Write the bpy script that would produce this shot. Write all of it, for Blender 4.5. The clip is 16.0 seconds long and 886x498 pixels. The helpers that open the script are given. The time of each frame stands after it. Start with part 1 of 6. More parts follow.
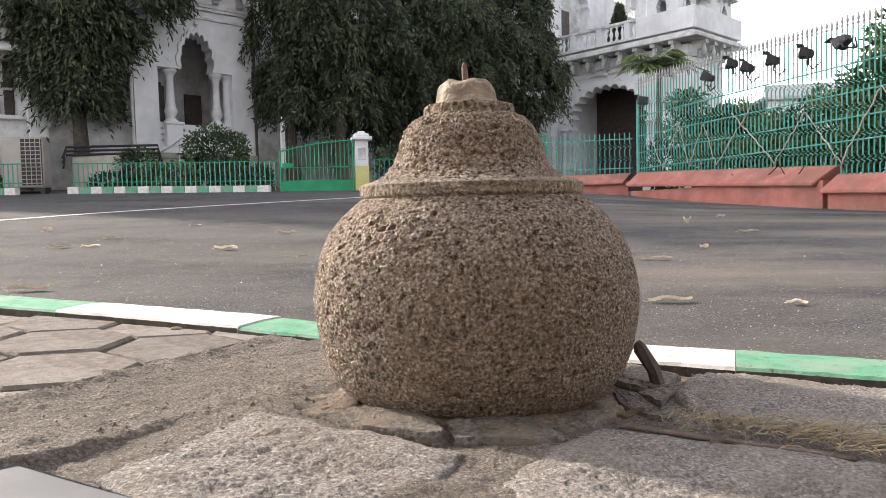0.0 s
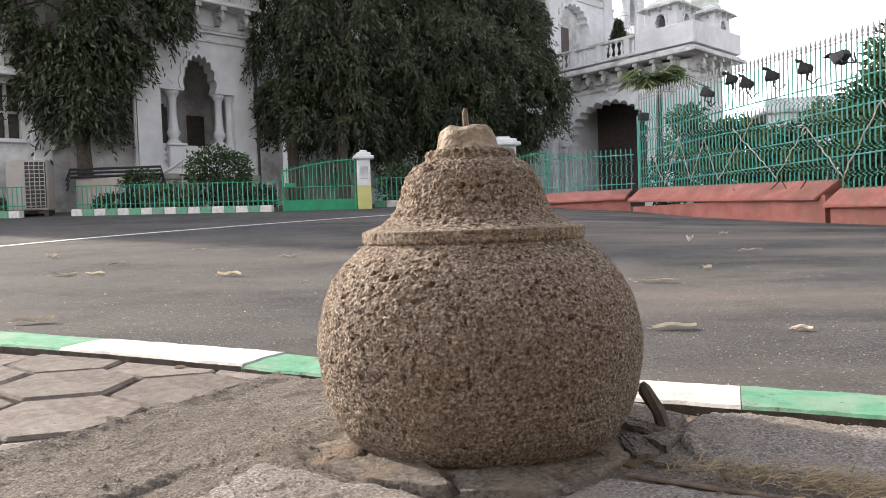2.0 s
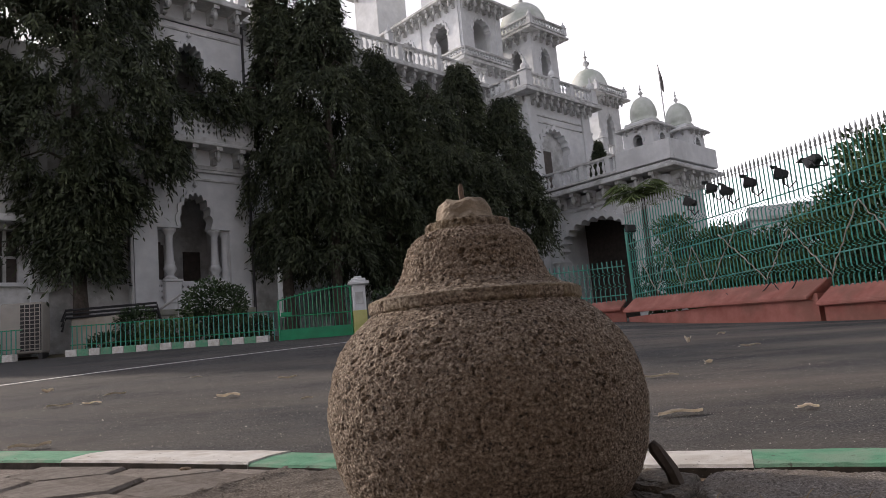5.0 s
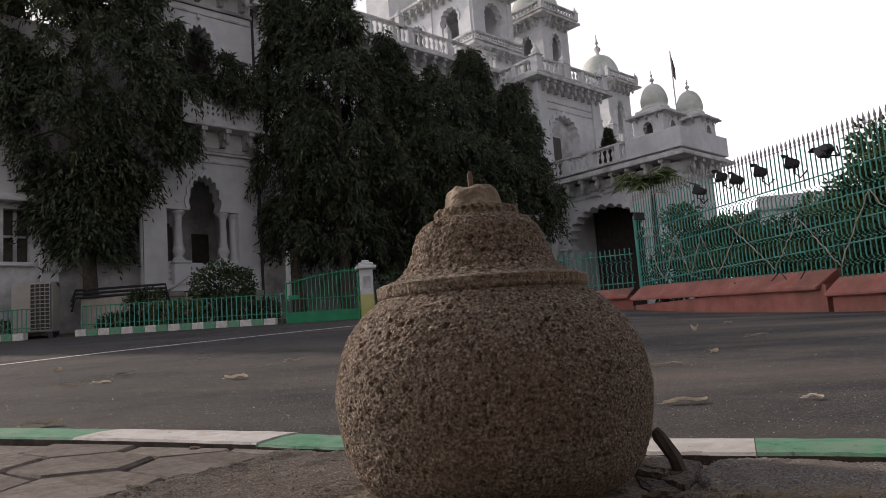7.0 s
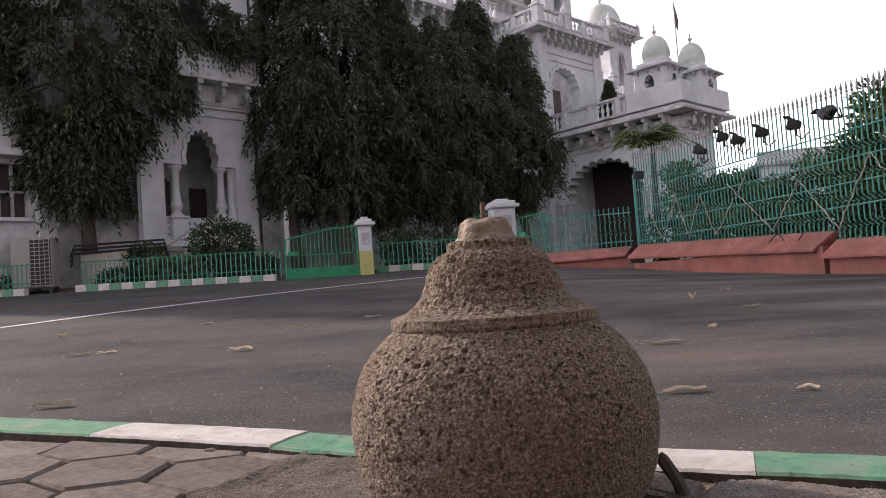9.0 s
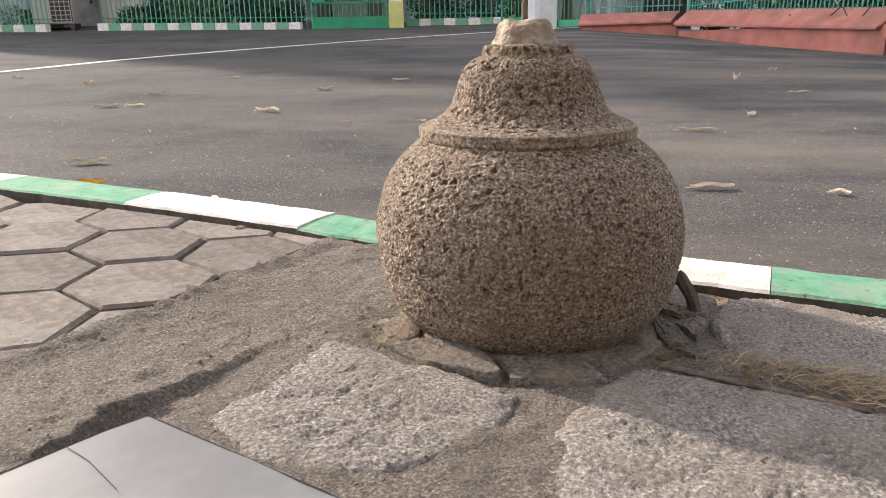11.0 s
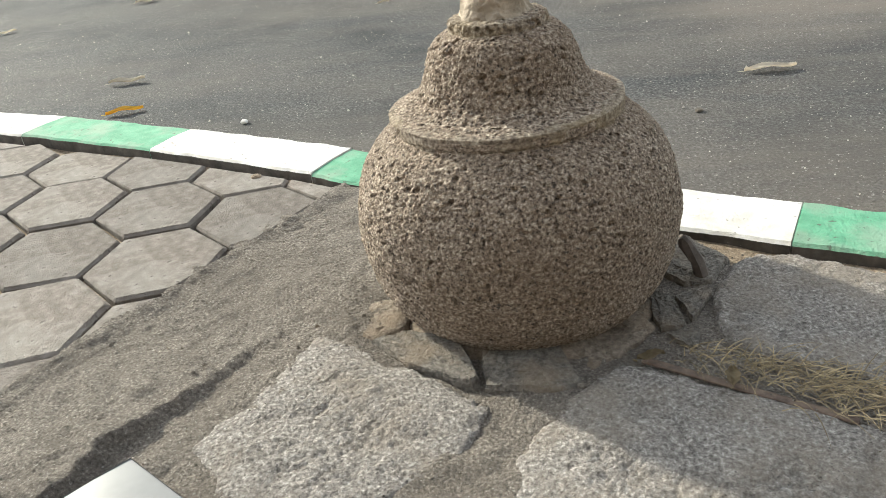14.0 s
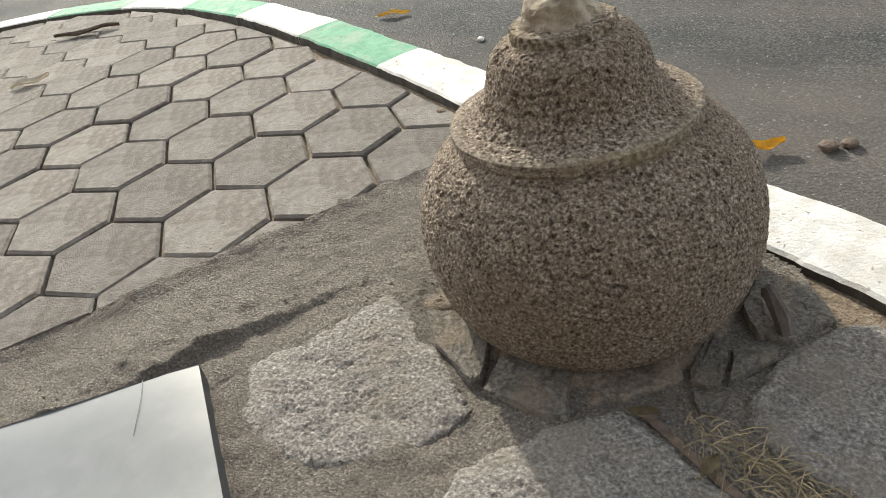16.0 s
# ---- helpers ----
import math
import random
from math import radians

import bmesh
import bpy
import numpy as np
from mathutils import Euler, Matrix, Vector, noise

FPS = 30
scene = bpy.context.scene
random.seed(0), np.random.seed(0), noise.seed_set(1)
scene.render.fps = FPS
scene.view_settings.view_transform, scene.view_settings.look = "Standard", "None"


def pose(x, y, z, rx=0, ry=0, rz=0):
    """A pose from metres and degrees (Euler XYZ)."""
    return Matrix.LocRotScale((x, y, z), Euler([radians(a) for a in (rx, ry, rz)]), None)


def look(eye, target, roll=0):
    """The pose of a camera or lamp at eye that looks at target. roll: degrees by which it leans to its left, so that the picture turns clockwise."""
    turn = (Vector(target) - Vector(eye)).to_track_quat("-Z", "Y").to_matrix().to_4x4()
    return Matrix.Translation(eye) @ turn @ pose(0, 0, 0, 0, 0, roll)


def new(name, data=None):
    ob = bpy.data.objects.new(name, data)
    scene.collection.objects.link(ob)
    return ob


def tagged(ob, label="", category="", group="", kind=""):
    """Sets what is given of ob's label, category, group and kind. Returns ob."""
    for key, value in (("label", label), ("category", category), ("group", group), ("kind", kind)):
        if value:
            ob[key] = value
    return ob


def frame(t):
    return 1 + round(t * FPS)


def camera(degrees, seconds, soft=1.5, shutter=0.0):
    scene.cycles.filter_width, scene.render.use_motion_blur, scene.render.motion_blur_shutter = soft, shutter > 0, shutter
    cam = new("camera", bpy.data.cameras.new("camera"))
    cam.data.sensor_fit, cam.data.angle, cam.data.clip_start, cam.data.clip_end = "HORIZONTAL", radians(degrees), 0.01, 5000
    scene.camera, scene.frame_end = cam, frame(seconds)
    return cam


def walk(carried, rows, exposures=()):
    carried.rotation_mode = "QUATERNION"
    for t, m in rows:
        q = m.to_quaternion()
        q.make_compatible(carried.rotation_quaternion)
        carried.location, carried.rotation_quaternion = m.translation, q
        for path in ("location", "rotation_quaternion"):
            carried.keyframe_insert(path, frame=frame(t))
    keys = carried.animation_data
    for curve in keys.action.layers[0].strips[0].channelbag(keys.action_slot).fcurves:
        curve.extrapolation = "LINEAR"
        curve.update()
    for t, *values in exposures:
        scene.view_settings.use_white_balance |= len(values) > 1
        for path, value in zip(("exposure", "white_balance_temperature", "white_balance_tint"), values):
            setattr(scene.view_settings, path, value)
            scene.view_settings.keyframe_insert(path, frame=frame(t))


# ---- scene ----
cam = camera(64.0, 16.0, 0.85)
PATH = [
    (0, (0.001, -0.002, 0.304), (-0.005, 1.995, 0.194), -1.4),
    (0.5, (0.002, -0.002, 0.315), (-0.022, 1.994, 0.184), -1.2),
    (1, (0.002, 0.0, 0.324), (-0.029, 1.995, 0.183), -0.8),
    (1.5, (0.004, 0.003, 0.34), (-0.028, 1.997, 0.185), -0.9),
    (2, (0.003, -0.003, 0.355), (-0.01, 1.996, 0.289), -2.1),
    (2.5, (0.0, -0.011, 0.35), (-0.015, 1.988, 0.376), -2.6),
    (3, (-0.003, -0.024, 0.327), (-0.006, 1.97, 0.484), -4.6),
    (3.5, (-0.003, -0.033, 0.303), (0.024, 1.959, 0.474), -5.9),
    (4, (-0.008, -0.045, 0.283), (0.067, 1.939, 0.528), -7.0),
    (4.2, (-0.009, -0.038, 0.275), (0.053, 1.945, 0.526), -6.8),
    (6.3, (-0.025, -0.077, 0.241), (-0.015, 1.894, 0.58), -3.8),
    (6.5, (-0.017, -0.074, 0.24), (0.002, 1.9, 0.562), -4.5),
    (7, (-0.017, -0.062, 0.254), (-0.019, 1.923, 0.498), -4.3),
    (7.5, (-0.019, -0.075, 0.283), (-0.021, 1.912, 0.508), -3.8),
    (8, (-0.024, -0.086, 0.327), (-0.035, 1.899, 0.57), -3.4),
    (8.5, (-0.026, -0.107, 0.375), (-0.065, 1.878, 0.618), -3.0),
    (9, (-0.035, -0.096, 0.403), (-0.04, 1.901, 0.509), -4.1),
    (9.5, (-0.042, -0.096, 0.427), (-0.074, 1.903, 0.38), -3.3),
    (10, (-0.042, -0.075, 0.456), (-0.151, 1.907, 0.212), -1.4),
    (10.2, (-0.042, -0.067, 0.47), (-0.145, 1.904, 0.148), -1.1),
    (12.3, (-0.022, -0.038, 0.517), (-0.133, 1.829, -0.191), -1.3),
    (12.5, (-0.022, -0.04, 0.531), (-0.201, 1.837, -0.138), -3.5),
    (13, (0.021, 0.008, 0.55), (-0.145, 1.883, -0.127), -2.7),
    (13.5, (0.066, 0.06, 0.611), (-0.199, 1.878, -0.178), -4.0),
    (14, (0.15, 0.104, 0.707), (-0.211, 1.822, -0.252), -8.3),
    (14.5, (0.233, 0.133, 0.784), (-0.242, 1.777, -0.252), -7.9),
    (15, (0.304, 0.206, 0.78), (-0.368, 1.717, -0.344), -10.1),
    (15.5, (0.405, 0.28, 0.777), (-0.453, 1.665, -0.382), -14.1),
    (16, (0.579, 0.35, 0.817), (-0.584, 1.547, -0.284), -14.2),
]
EXPOSURES = [
    (0.0, -0.15, 6500, 15), (1.5, -0.20, 6500, 15), (2.5, -0.30, 6500, 15), (3.0, -0.43, 6500, 16), (3.5, -0.5, 6500, 16), (4.0, -1.20, 6500, 19), (4.2, -1.30, 6500, 19),
    (6.3, -1.84, 6550, 19), (6.5, -1.84, 6550, 19), (7.0, -1.84, 6600, 20), (8.0, -1.50, 6500, 21), (8.5, -1.42, 6500, 23), (9.0, -1.20, 6550, 26), (9.5, -1.0, 6600, 24),
    (10.0, -0.58, 6700, 24), (10.2, -0.50, 6700, 23), (12.3, -0.12, 6300, 6), (12.5, -0.12, 6300, 5), (14.0, -0.2, 6200, 3), (16.0, -0.52, 6300, 5),
]
walk(cam, [(t, look(eye, target, roll)) for t, eye, target, roll in PATH], EXPOSURES)

# ---- light: hazy low sun from the far left, pale sky ----
SUN_FROM = Vector((-0.83, 0.56, 0)).normalized()
SUN_EL = radians(26)
world = bpy.data.worlds.new("hazy_sky")
scene.world = world
world.use_nodes = True
wn, wl = world.node_tree.nodes, world.node_tree.links
sky = wn.new("ShaderNodeTexSky")
sky.sky_type, sky.sun_disc = "NISHITA", False
sky.sun_elevation, sky.sun_rotation = SUN_EL, math.atan2(SUN_FROM.x, SUN_FROM.y)
sky.air_density, sky.dust_density, sky.ozone_density = 1.2, 8.0, 2.0
# white haze towards the horizon, thinner overhead
where = wn.new("ShaderNodeTexCoord")
split = wn.new("ShaderNodeSeparateXYZ")
wl.new(where.outputs["Generated"], split.inputs[0])
lift = wn.new("ShaderNodeMapRange")
lift.interpolation_type = "SMOOTHSTEP"
lift.inputs["From Min"].default_value, lift.inputs["From Max"].default_value = 0.05, 0.85
lift.inputs["To Min"].default_value, lift.inputs["To Max"].default_value = 0.85, 0.15
wl.new(split.outputs["Z"], lift.inputs["Value"])
haze = wn.new("ShaderNodeMix")
haze.data_type = "RGBA"
wl.new(lift.outputs[0], haze.inputs[0])
wl.new(sky.outputs[0], haze.inputs[6])
# the haze glows towards the sun's side and is duller opposite it
facing = wn.new("ShaderNodeVectorMath")
facing.operation = "DOT_PRODUCT"
facing.inputs[1].default_value = tuple(SUN_FROM)
wl.new(where.outputs["Generated"], facing.inputs[0])
glow = wn.new("ShaderNodeMapRange")
glow.interpolation_type = "SMOOTHSTEP"
glow.inputs["From Min"].default_value, glow.inputs["From Max"].default_value = -0.75, 0.3
glow.inputs["To Min"].default_value, glow.inputs["To Max"].default_value = 0.36, 1.0
wl.new(facing.outputs["Value"], glow.inputs["Value"])
tone = wn.new("ShaderNodeVectorMath")
tone.operation = "SCALE"
tone.inputs[0].default_value = (44.0, 44.4, 45.0)
wl.new(glow.outputs[0], tone.inputs["Scale"])
wl.new(tone.outputs["Vector"], haze.inputs[7])
wl.new(haze.outputs[2], wn["Background"].inputs[0])
wn["Background"].inputs[1].default_value = 0.15

sun_data = bpy.data.lights.new("sun", "SUN")
sun_data.energy, sun_data.angle, sun_data.color = 8.0, radians(2.5), (1.0, 0.9, 0.74)
sun = new("sun", sun_data)
sun.matrix_world = look(SUN_FROM * math.cos(SUN_EL) * 60 + Vector((0, 0, 60 * math.sin(SUN_EL))), (0, 0, 0))

# ---- materials ----
def surface(name, stops, scale=8.0, rough=0.85, bump=0.3, bump_scale=60.0, bump_dist=0.01, stain=None, stain_scale=1.2, stain_amount=0.5,
            speck=None, speck_scale=120.0, speck_cut=0.62, streak=None, streak_amount=0.6, streak_side=None, metal=0.0, detail=8.0, per_object=0.0, per_island=0.0):
    """A Principled surface: fine colour noise, broad stains, specks and bump, in metres."""
    m = bpy.data.materials.new(name)
    m.use_nodes = True
    n, l = m.node_tree.nodes, m.node_tree.links
    b = n["Principled BSDF"]
    b.inputs["Roughness"].default_value, b.inputs["Metallic"].default_value = rough, metal
    co = n.new("ShaderNodeTexCoord")

    def tex(s, d=8.0, r=0.6):
        t = n.new("ShaderNodeTexNoise")
        t.inputs["Scale"].default_value, t.inputs["Detail"].default_value, t.inputs["Roughness"].default_value = s, d, r
        l.new(co.outputs["Object"], t.inputs["Vector"])
        return t

    ramp = n.new("ShaderNodeValToRGB")
    el = ramp.color_ramp.elements
    while len(el) < len(stops):
        el.new(0.5)
    for e, (p, c) in zip(el, stops):
        e.position, e.color = p, (*c, 1)
    l.new(tex(scale, detail).outputs["Fac"], ramp.inputs[0])
    colour = ramp.outputs[0]

    def blend(fac, c, amount, mode="MIX"):
        nonlocal colour
        mx = n.new("ShaderNodeMix")
        mx.data_type, mx.blend_type = "RGBA", mode
        if fac is not None:
            mul = n.new("ShaderNodeMath")
            mul.operation = "MULTIPLY"
            mul.inputs[1].default_value = amount
            l.new(fac, mul.inputs[0])
            l.new(mul.outputs[0], mx.inputs[0])
        else:
            mx.inputs[0].default_value = amount
        l.new(colour, mx.inputs[6])
        mx.inputs[7].default_value = (*c, 1)
        colour = mx.outputs[2]

    def cut(t, lo, hi):
        r = n.new("ShaderNodeMapRange")
        r.inputs["From Min"].default_value, r.inputs["From Max"].default_value = lo, hi
        l.new(t.outputs["Fac"], r.inputs["Value"])
        return r.outputs[0]

    if stain:
        blend(cut(tex(stain_scale, 6.0), 0.46, 0.62), stain, stain_amount)
    if streak:
        mp = n.new("ShaderNodeMapping")
        mp.inputs["Scale"].default_value = (0.28, 0.85, 1.0)
        l.new(co.outputs["Object"], mp.inputs["Vector"])
        t = n.new("ShaderNodeTexNoise")
        t.inputs["Scale"].default_value, t.inputs["Detail"].default_value, t.inputs["Roughness"].default_value = 1.0, 7.0, 0.62
        l.new(mp.outputs[0], t.inputs["Vector"])
        dust = cut(t, 0.42, 0.64)
        if streak_side:
            # streaks grow from least strength at x0 to full at x1
            x0, x1, least = streak_side
            sp = n.new("ShaderNodeSeparateXYZ")
            l.new(co.outputs["Object"], sp.inputs[0])
            r = n.new("ShaderNodeMapRange")
            r.inputs["From Min"].default_value, r.inputs["From Max"].default_value, r.inputs["To Min"].default_value = x0, x1, least
            l.new(sp.outputs["X"], r.inputs["Value"])
            mul = n.new("ShaderNodeMath")
            mul.operation = "MULTIPLY"
            l.new(dust, mul.inputs[0])
            l.new(r.outputs[0], mul.inputs[1])
            dust = mul.outputs[0]
        blend(dust, streak, streak_amount)
    if speck:
        blend(cut(tex(speck_scale, 2.0, 0.5), speck_cut, speck_cut + 0.06), speck, 0.8)
    for amount, node, out in ((per_object, "ShaderNodeObjectInfo", "Random"), (per_island, "ShaderNodeNewGeometry", "Random Per Island")):
        if amount:
            src = n.new(node)
            hsv = n.new("ShaderNodeHueSaturation")
            r = n.new("ShaderNodeMapRange")
            r.inputs["To Min"].default_value, r.inputs["To Max"].default_value = 1 - amount, 1 + amount
            l.new(src.outputs[out], r.inputs["Value"])
            l.new(r.outputs[0], hsv.inputs["Value"])
            l.new(colour, hsv.inputs["Color"])
            colour = hsv.outputs[0]
    l.new(colour, b.inputs["Base Color"])
    if bump:
        bp = n.new("ShaderNodeBump")
        bp.inputs["Strength"].default_value, bp.inputs["Distance"].default_value = bump, bump_dist
        l.new(tex(bump_scale, 6.0, 0.65).outputs["Fac"], bp.inputs["Height"])
        l.new(bp.outputs[0], b.inputs["Normal"])
    return m


M_STONE = surface("granite_finial", [(0.34, (0.065, 0.047, 0.035)), (0.44, (0.275, 0.206, 0.155)), (0.55, (0.45, 0.36, 0.278)), (0.65, (0.76, 0.66, 0.54))], 190, 0.9, 1.0, 230, 0.016,
                  stain=(0.3, 0.21, 0.135), stain_scale=5, stain_amount=0.3, speck=(0.026, 0.021, 0.019), speck_scale=145, speck_cut=0.634)
M_STONE_RIM = surface("worn_pale_rim", [(0.34, (0.09, 0.068, 0.052)), (0.47, (0.22, 0.175, 0.132)), (0.6, (0.38, 0.32, 0.25)), (0.72, (0.52, 0.46, 0.38))], 130, 0.9, 0.9, 190, 0.008, stain=(0.27, 0.2, 0.1), stain_scale=6, stain_amount=0.45)
M_STONE_TOP = surface("broken_mortar_cap", [(0.3, (0.22, 0.18, 0.13)), (0.55, (0.42, 0.35, 0.27)), (0.75, (0.52, 0.47, 0.4))], 30, 0.92, 0.8, 90, 0.006,
                      stain=(0.15, 0.12, 0.09), stain_scale=14, stain_amount=0.5)
M_ASPHALT = surface("worn_asphalt", [(0.36, (0.018, 0.019, 0.021)), (0.5, (0.058, 0.06, 0.064)), (0.66, (0.165, 0.165, 0.163))], 120, 0.85, 1.0, 120, 0.02,
                    stain=(0.022, 0.024, 0.028), stain_scale=1.6, stain_amount=0.6, streak=(0.225, 0.192, 0.163), streak_amount=0.9, streak_side=(-2.5, 2.0, 0.3), speck=(0.36, 0.345, 0.32), speck_scale=105, speck_cut=0.66)
M_SOIL = surface("dry_soil", [(0.3, (0.06, 0.048, 0.034)), (0.7, (0.14, 0.11, 0.08))], 12, 0.95, 0.6, 80, 0.01, stain=(0.09, 0.1, 0.05), stain_scale=0.6)
M_MORTAR = surface("rough_cement", [(0.32, (0.085, 0.073, 0.062)), (0.46, (0.195, 0.168, 0.143)), (0.58, (0.28, 0.245, 0.21)), (0.68, (0.48, 0.43, 0.375))], 200, 0.92, 1.0, 210, 0.017,
                   stain=(0.15, 0.127, 0.105), stain_scale=5, stain_amount=0.5, speck=(0.46, 0.43, 0.39), speck_scale=190, speck_cut=0.66)
M_HEX = surface("concrete_paver", [(0.3, (0.12, 0.1, 0.085)), (0.5, (0.185, 0.158, 0.138)), (0.7, (0.28, 0.248, 0.222))], 34, 0.9, 1.0, 150, 0.008,
                stain=(0.33, 0.31, 0.285), stain_scale=5, stain_amount=0.4, speck=(0.085, 0.07, 0.06), speck_scale=38, speck_cut=0.66, per_object=0.2)
M_SLAB = surface("hammered_granite_slab", [(0.35, (0.13, 0.116, 0.105)), (0.46, (0.25, 0.226, 0.206)), (0.56, (0.345, 0.315, 0.29)), (0.67, (0.56, 0.525, 0.49))], 170, 0.9, 1.0, 140, 0.012,
                 stain=(0.27, 0.228, 0.185), stain_scale=6, stain_amount=0.6, speck=(0.1, 0.09, 0.085), speck_scale=220, speck_cut=0.66)
M_SHARD = surface("broken_stone", [(0.34, (0.085, 0.075, 0.065)), (0.5, (0.165, 0.148, 0.128)), (0.66, (0.26, 0.235, 0.205))], 120, 0.92, 1.0, 120, 0.012, stain=(0.26, 0.2, 0.14), stain_scale=12, stain_amount=0.5, per_object=0.12)
M_BED = surface("dusty_bedding_mortar", [(0.32, (0.12, 0.095, 0.075)), (0.5, (0.23, 0.19, 0.15)), (0.68, (0.36, 0.305, 0.25))], 110, 0.95, 1.0, 130, 0.012, stain=(0.27, 0.205, 0.145), stain_scale=9, stain_amount=0.6)
M_STUB = surface("dark_stone_stub", [(0.3, (0.06, 0.05, 0.045)), (0.7, (0.15, 0.125, 0.11))], 40, 0.9, 0.6, 110, 0.004)
M_SANDY = surface("sandy_mortar", [(0.32, (0.17, 0.125, 0.085)), (0.5, (0.31, 0.24, 0.17)), (0.68, (0.46, 0.375, 0.28))], 120, 0.95, 1.0, 120, 0.015, stain=(0.2, 0.14, 0.09), stain_scale=14)
M_KERB_WHITE = surface("white_kerb_paint", [(0.3, (0.6, 0.585, 0.555)), (0.7, (0.8, 0.79, 0.77))], 22, 0.8, 0.8, 110, 0.006, stain=(0.48, 0.43, 0.37), stain_scale=10, stain_amount=0.5,
                       speck=(0.16, 0.14, 0.12), speck_scale=70, speck_cut=0.68)
M_KERB_GREEN = surface("green_kerb_paint", [(0.3, (0.08, 0.28, 0.165)), (0.7, (0.16, 0.42, 0.265))], 22, 0.78, 0.8, 110, 0.007, stain=(0.27, 0.34, 0.27), stain_scale=9, stain_amount=0.55,
                       speck=(0.09, 0.1, 0.08), speck_scale=60, speck_cut=0.66)
M_KERB_SIDE = surface("dark_kerb_side", [(0.3, (0.05, 0.045, 0.04)), (0.7, (0.13, 0.115, 0.1))], 30, 0.95, 0.6, 90, 0.006)
M_LINE = surface("road_line_paint", [(0.3, (0.66, 0.65, 0.62)), (0.6, (0.82, 0.81, 0.79))], 20, 0.8, 0.3, 120, 0.003, speck=(0.2, 0.19, 0.18), speck_scale=60, speck_cut=0.66)
M_STEEL = surface("galvanised_sheet", [(0.3, (0.17, 0.176, 0.186)), (0.7, (0.21, 0.216, 0.226))], 5, 0.45, 0.03, 60, 0.001, stain=(0.15, 0.155, 0.165), stain_scale=9, stain_amount=0.5)
M_STEEL.node_tree.nodes["Principled BSDF"].inputs["Specular IOR Level"].default_value = 0.3
M_RUST = surface("rusty_iron", [(0.3, (0.07, 0.05, 0.04)), (0.7, (0.2, 0.145, 0.11))], 60, 0.85, 0.6, 120, 0.003)
M_DRYLEAF = surface("dry_leaf", [(0.3, (0.5, 0.44, 0.36)), (0.7, (0.76, 0.7, 0.61))], 40, 0.7, 0.3, 80, 0.003, per_object=0.25)
M_YELLOWLEAF = surface("yellow_leaf", [(0.3, (0.55, 0.33, 0.03)), (0.7, (0.72, 0.48, 0.06))], 30, 0.6, 0.3, 80, 0.003)
M_STRAW = surface("dry_grass", [(0.3, (0.15, 0.11, 0.06)), (0.7, (0.38, 0.3, 0.175))], 20, 0.8, 0, per_island=0.4)
M_PLASTER = surface("white_limewash", [(0.3, (0.62, 0.64, 0.66)), (0.6, (0.74, 0.755, 0.77)), (0.8, (0.8, 0.81, 0.82))], 2.2, 0.85, 0.25, 25, 0.01, stain=(0.5, 0.51, 0.51), stain_scale=0.7, stain_amount=0.45)
# weathered trim; on the wing wall its darker tone stands for tree shade
M_PLASTER_TRIM = surface("weathered_and_shaded_white", [(0.3, (0.5, 0.51, 0.51)), (0.6, (0.7, 0.71, 0.71))], 3, 0.88, 0.3, 25, 0.01, stain=(0.25, 0.25, 0.24), stain_scale=1.3, stain_amount=0.6)
M_DOME = surface("mossy_dome_plaster", [(0.3, (0.6, 0.63, 0.6)), (0.7, (0.76, 0.79, 0.76))], 2, 0.85, 0.3, 25, 0.01, stain=(0.4, 0.46, 0.38), stain_scale=0.9, stain_amount=0.6)
M_PLINTH_GREY = surface("plinth_stone", [(0.3, (0.25, 0.25, 0.22)), (0.7, (0.4, 0.4, 0.36))], 4, 0.9, 0.4, 30, 0.01, stain=(0.2, 0.22, 0.14), stain_scale=1.5)
# dark window wood; also the dark lining that stands in for porch shade
M_DARKWOOD_SHADE = surface("dark_wood_and_porch_shade", [(0.3, (0.05, 0.04, 0.035)), (0.7, (0.1, 0.08, 0.07))], 6, 0.6, 0.2, 40, 0.005)
M_OCHRE = surface("ochre_wall", [(0.3, (0.33, 0.29, 0.23)), (0.7, (0.46, 0.42, 0.35))], 3, 0.9, 0.3, 30, 0.01, stain=(0.55, 0.55, 0.54), stain_scale=0.8)
M_RED = surface("red_plinth_paint", [(0.3, (0.36, 0.12, 0.095)), (0.6, (0.47, 0.19, 0.155)), (0.8, (0.55, 0.26, 0.22))], 4, 0.8, 0.4, 40, 0.006, stain=(0.24, 0.12, 0.09), stain_scale=1.8, stain_amount=0.6)
M_GREEN = surface("green_gloss_paint", [(0.3, (0.008, 0.24, 0.11)), (0.7, (0.018, 0.34, 0.165))], 3, 0.45, 0.1, 30, 0.003, stain=(0.03, 0.17, 0.09), stain_scale=2, stain_amount=0.4)
M_TEAL = surface("teal_fence_paint", [(0.3, (0.045, 0.29, 0.23)), (0.7, (0.085, 0.41, 0.33))], 3, 0.5, 0.1, 30, 0.003, stain=(0.22, 0.36, 0.32), stain_scale=2, stain_amount=0.5)
M_SPIKE = surface("grey_spike_paint", [(0.3, (0.28, 0.3, 0.29)), (0.7, (0.45, 0.47, 0.45))], 3, 0.6, 0)
M_YELLOWBAND = surface("yellow_pillar_paint", [(0.3, (0.5, 0.5, 0.16)), (0.7, (0.62, 0.6, 0.26))], 4, 0.8, 0.2, 30, 0.004)
M_BLACK = surface("black_lamp_housing", [(0.3, (0.02, 0.02, 0.022)), (0.7, (0.045, 0.045, 0.05))], 8, 0.5, 0.1)
M_GLASSLAMP = surface("lamp_glass", [(0.3, (0.5, 0.52, 0.55)), (0.7, (0.6, 0.62, 0.65))], 8, 0.2, 0)
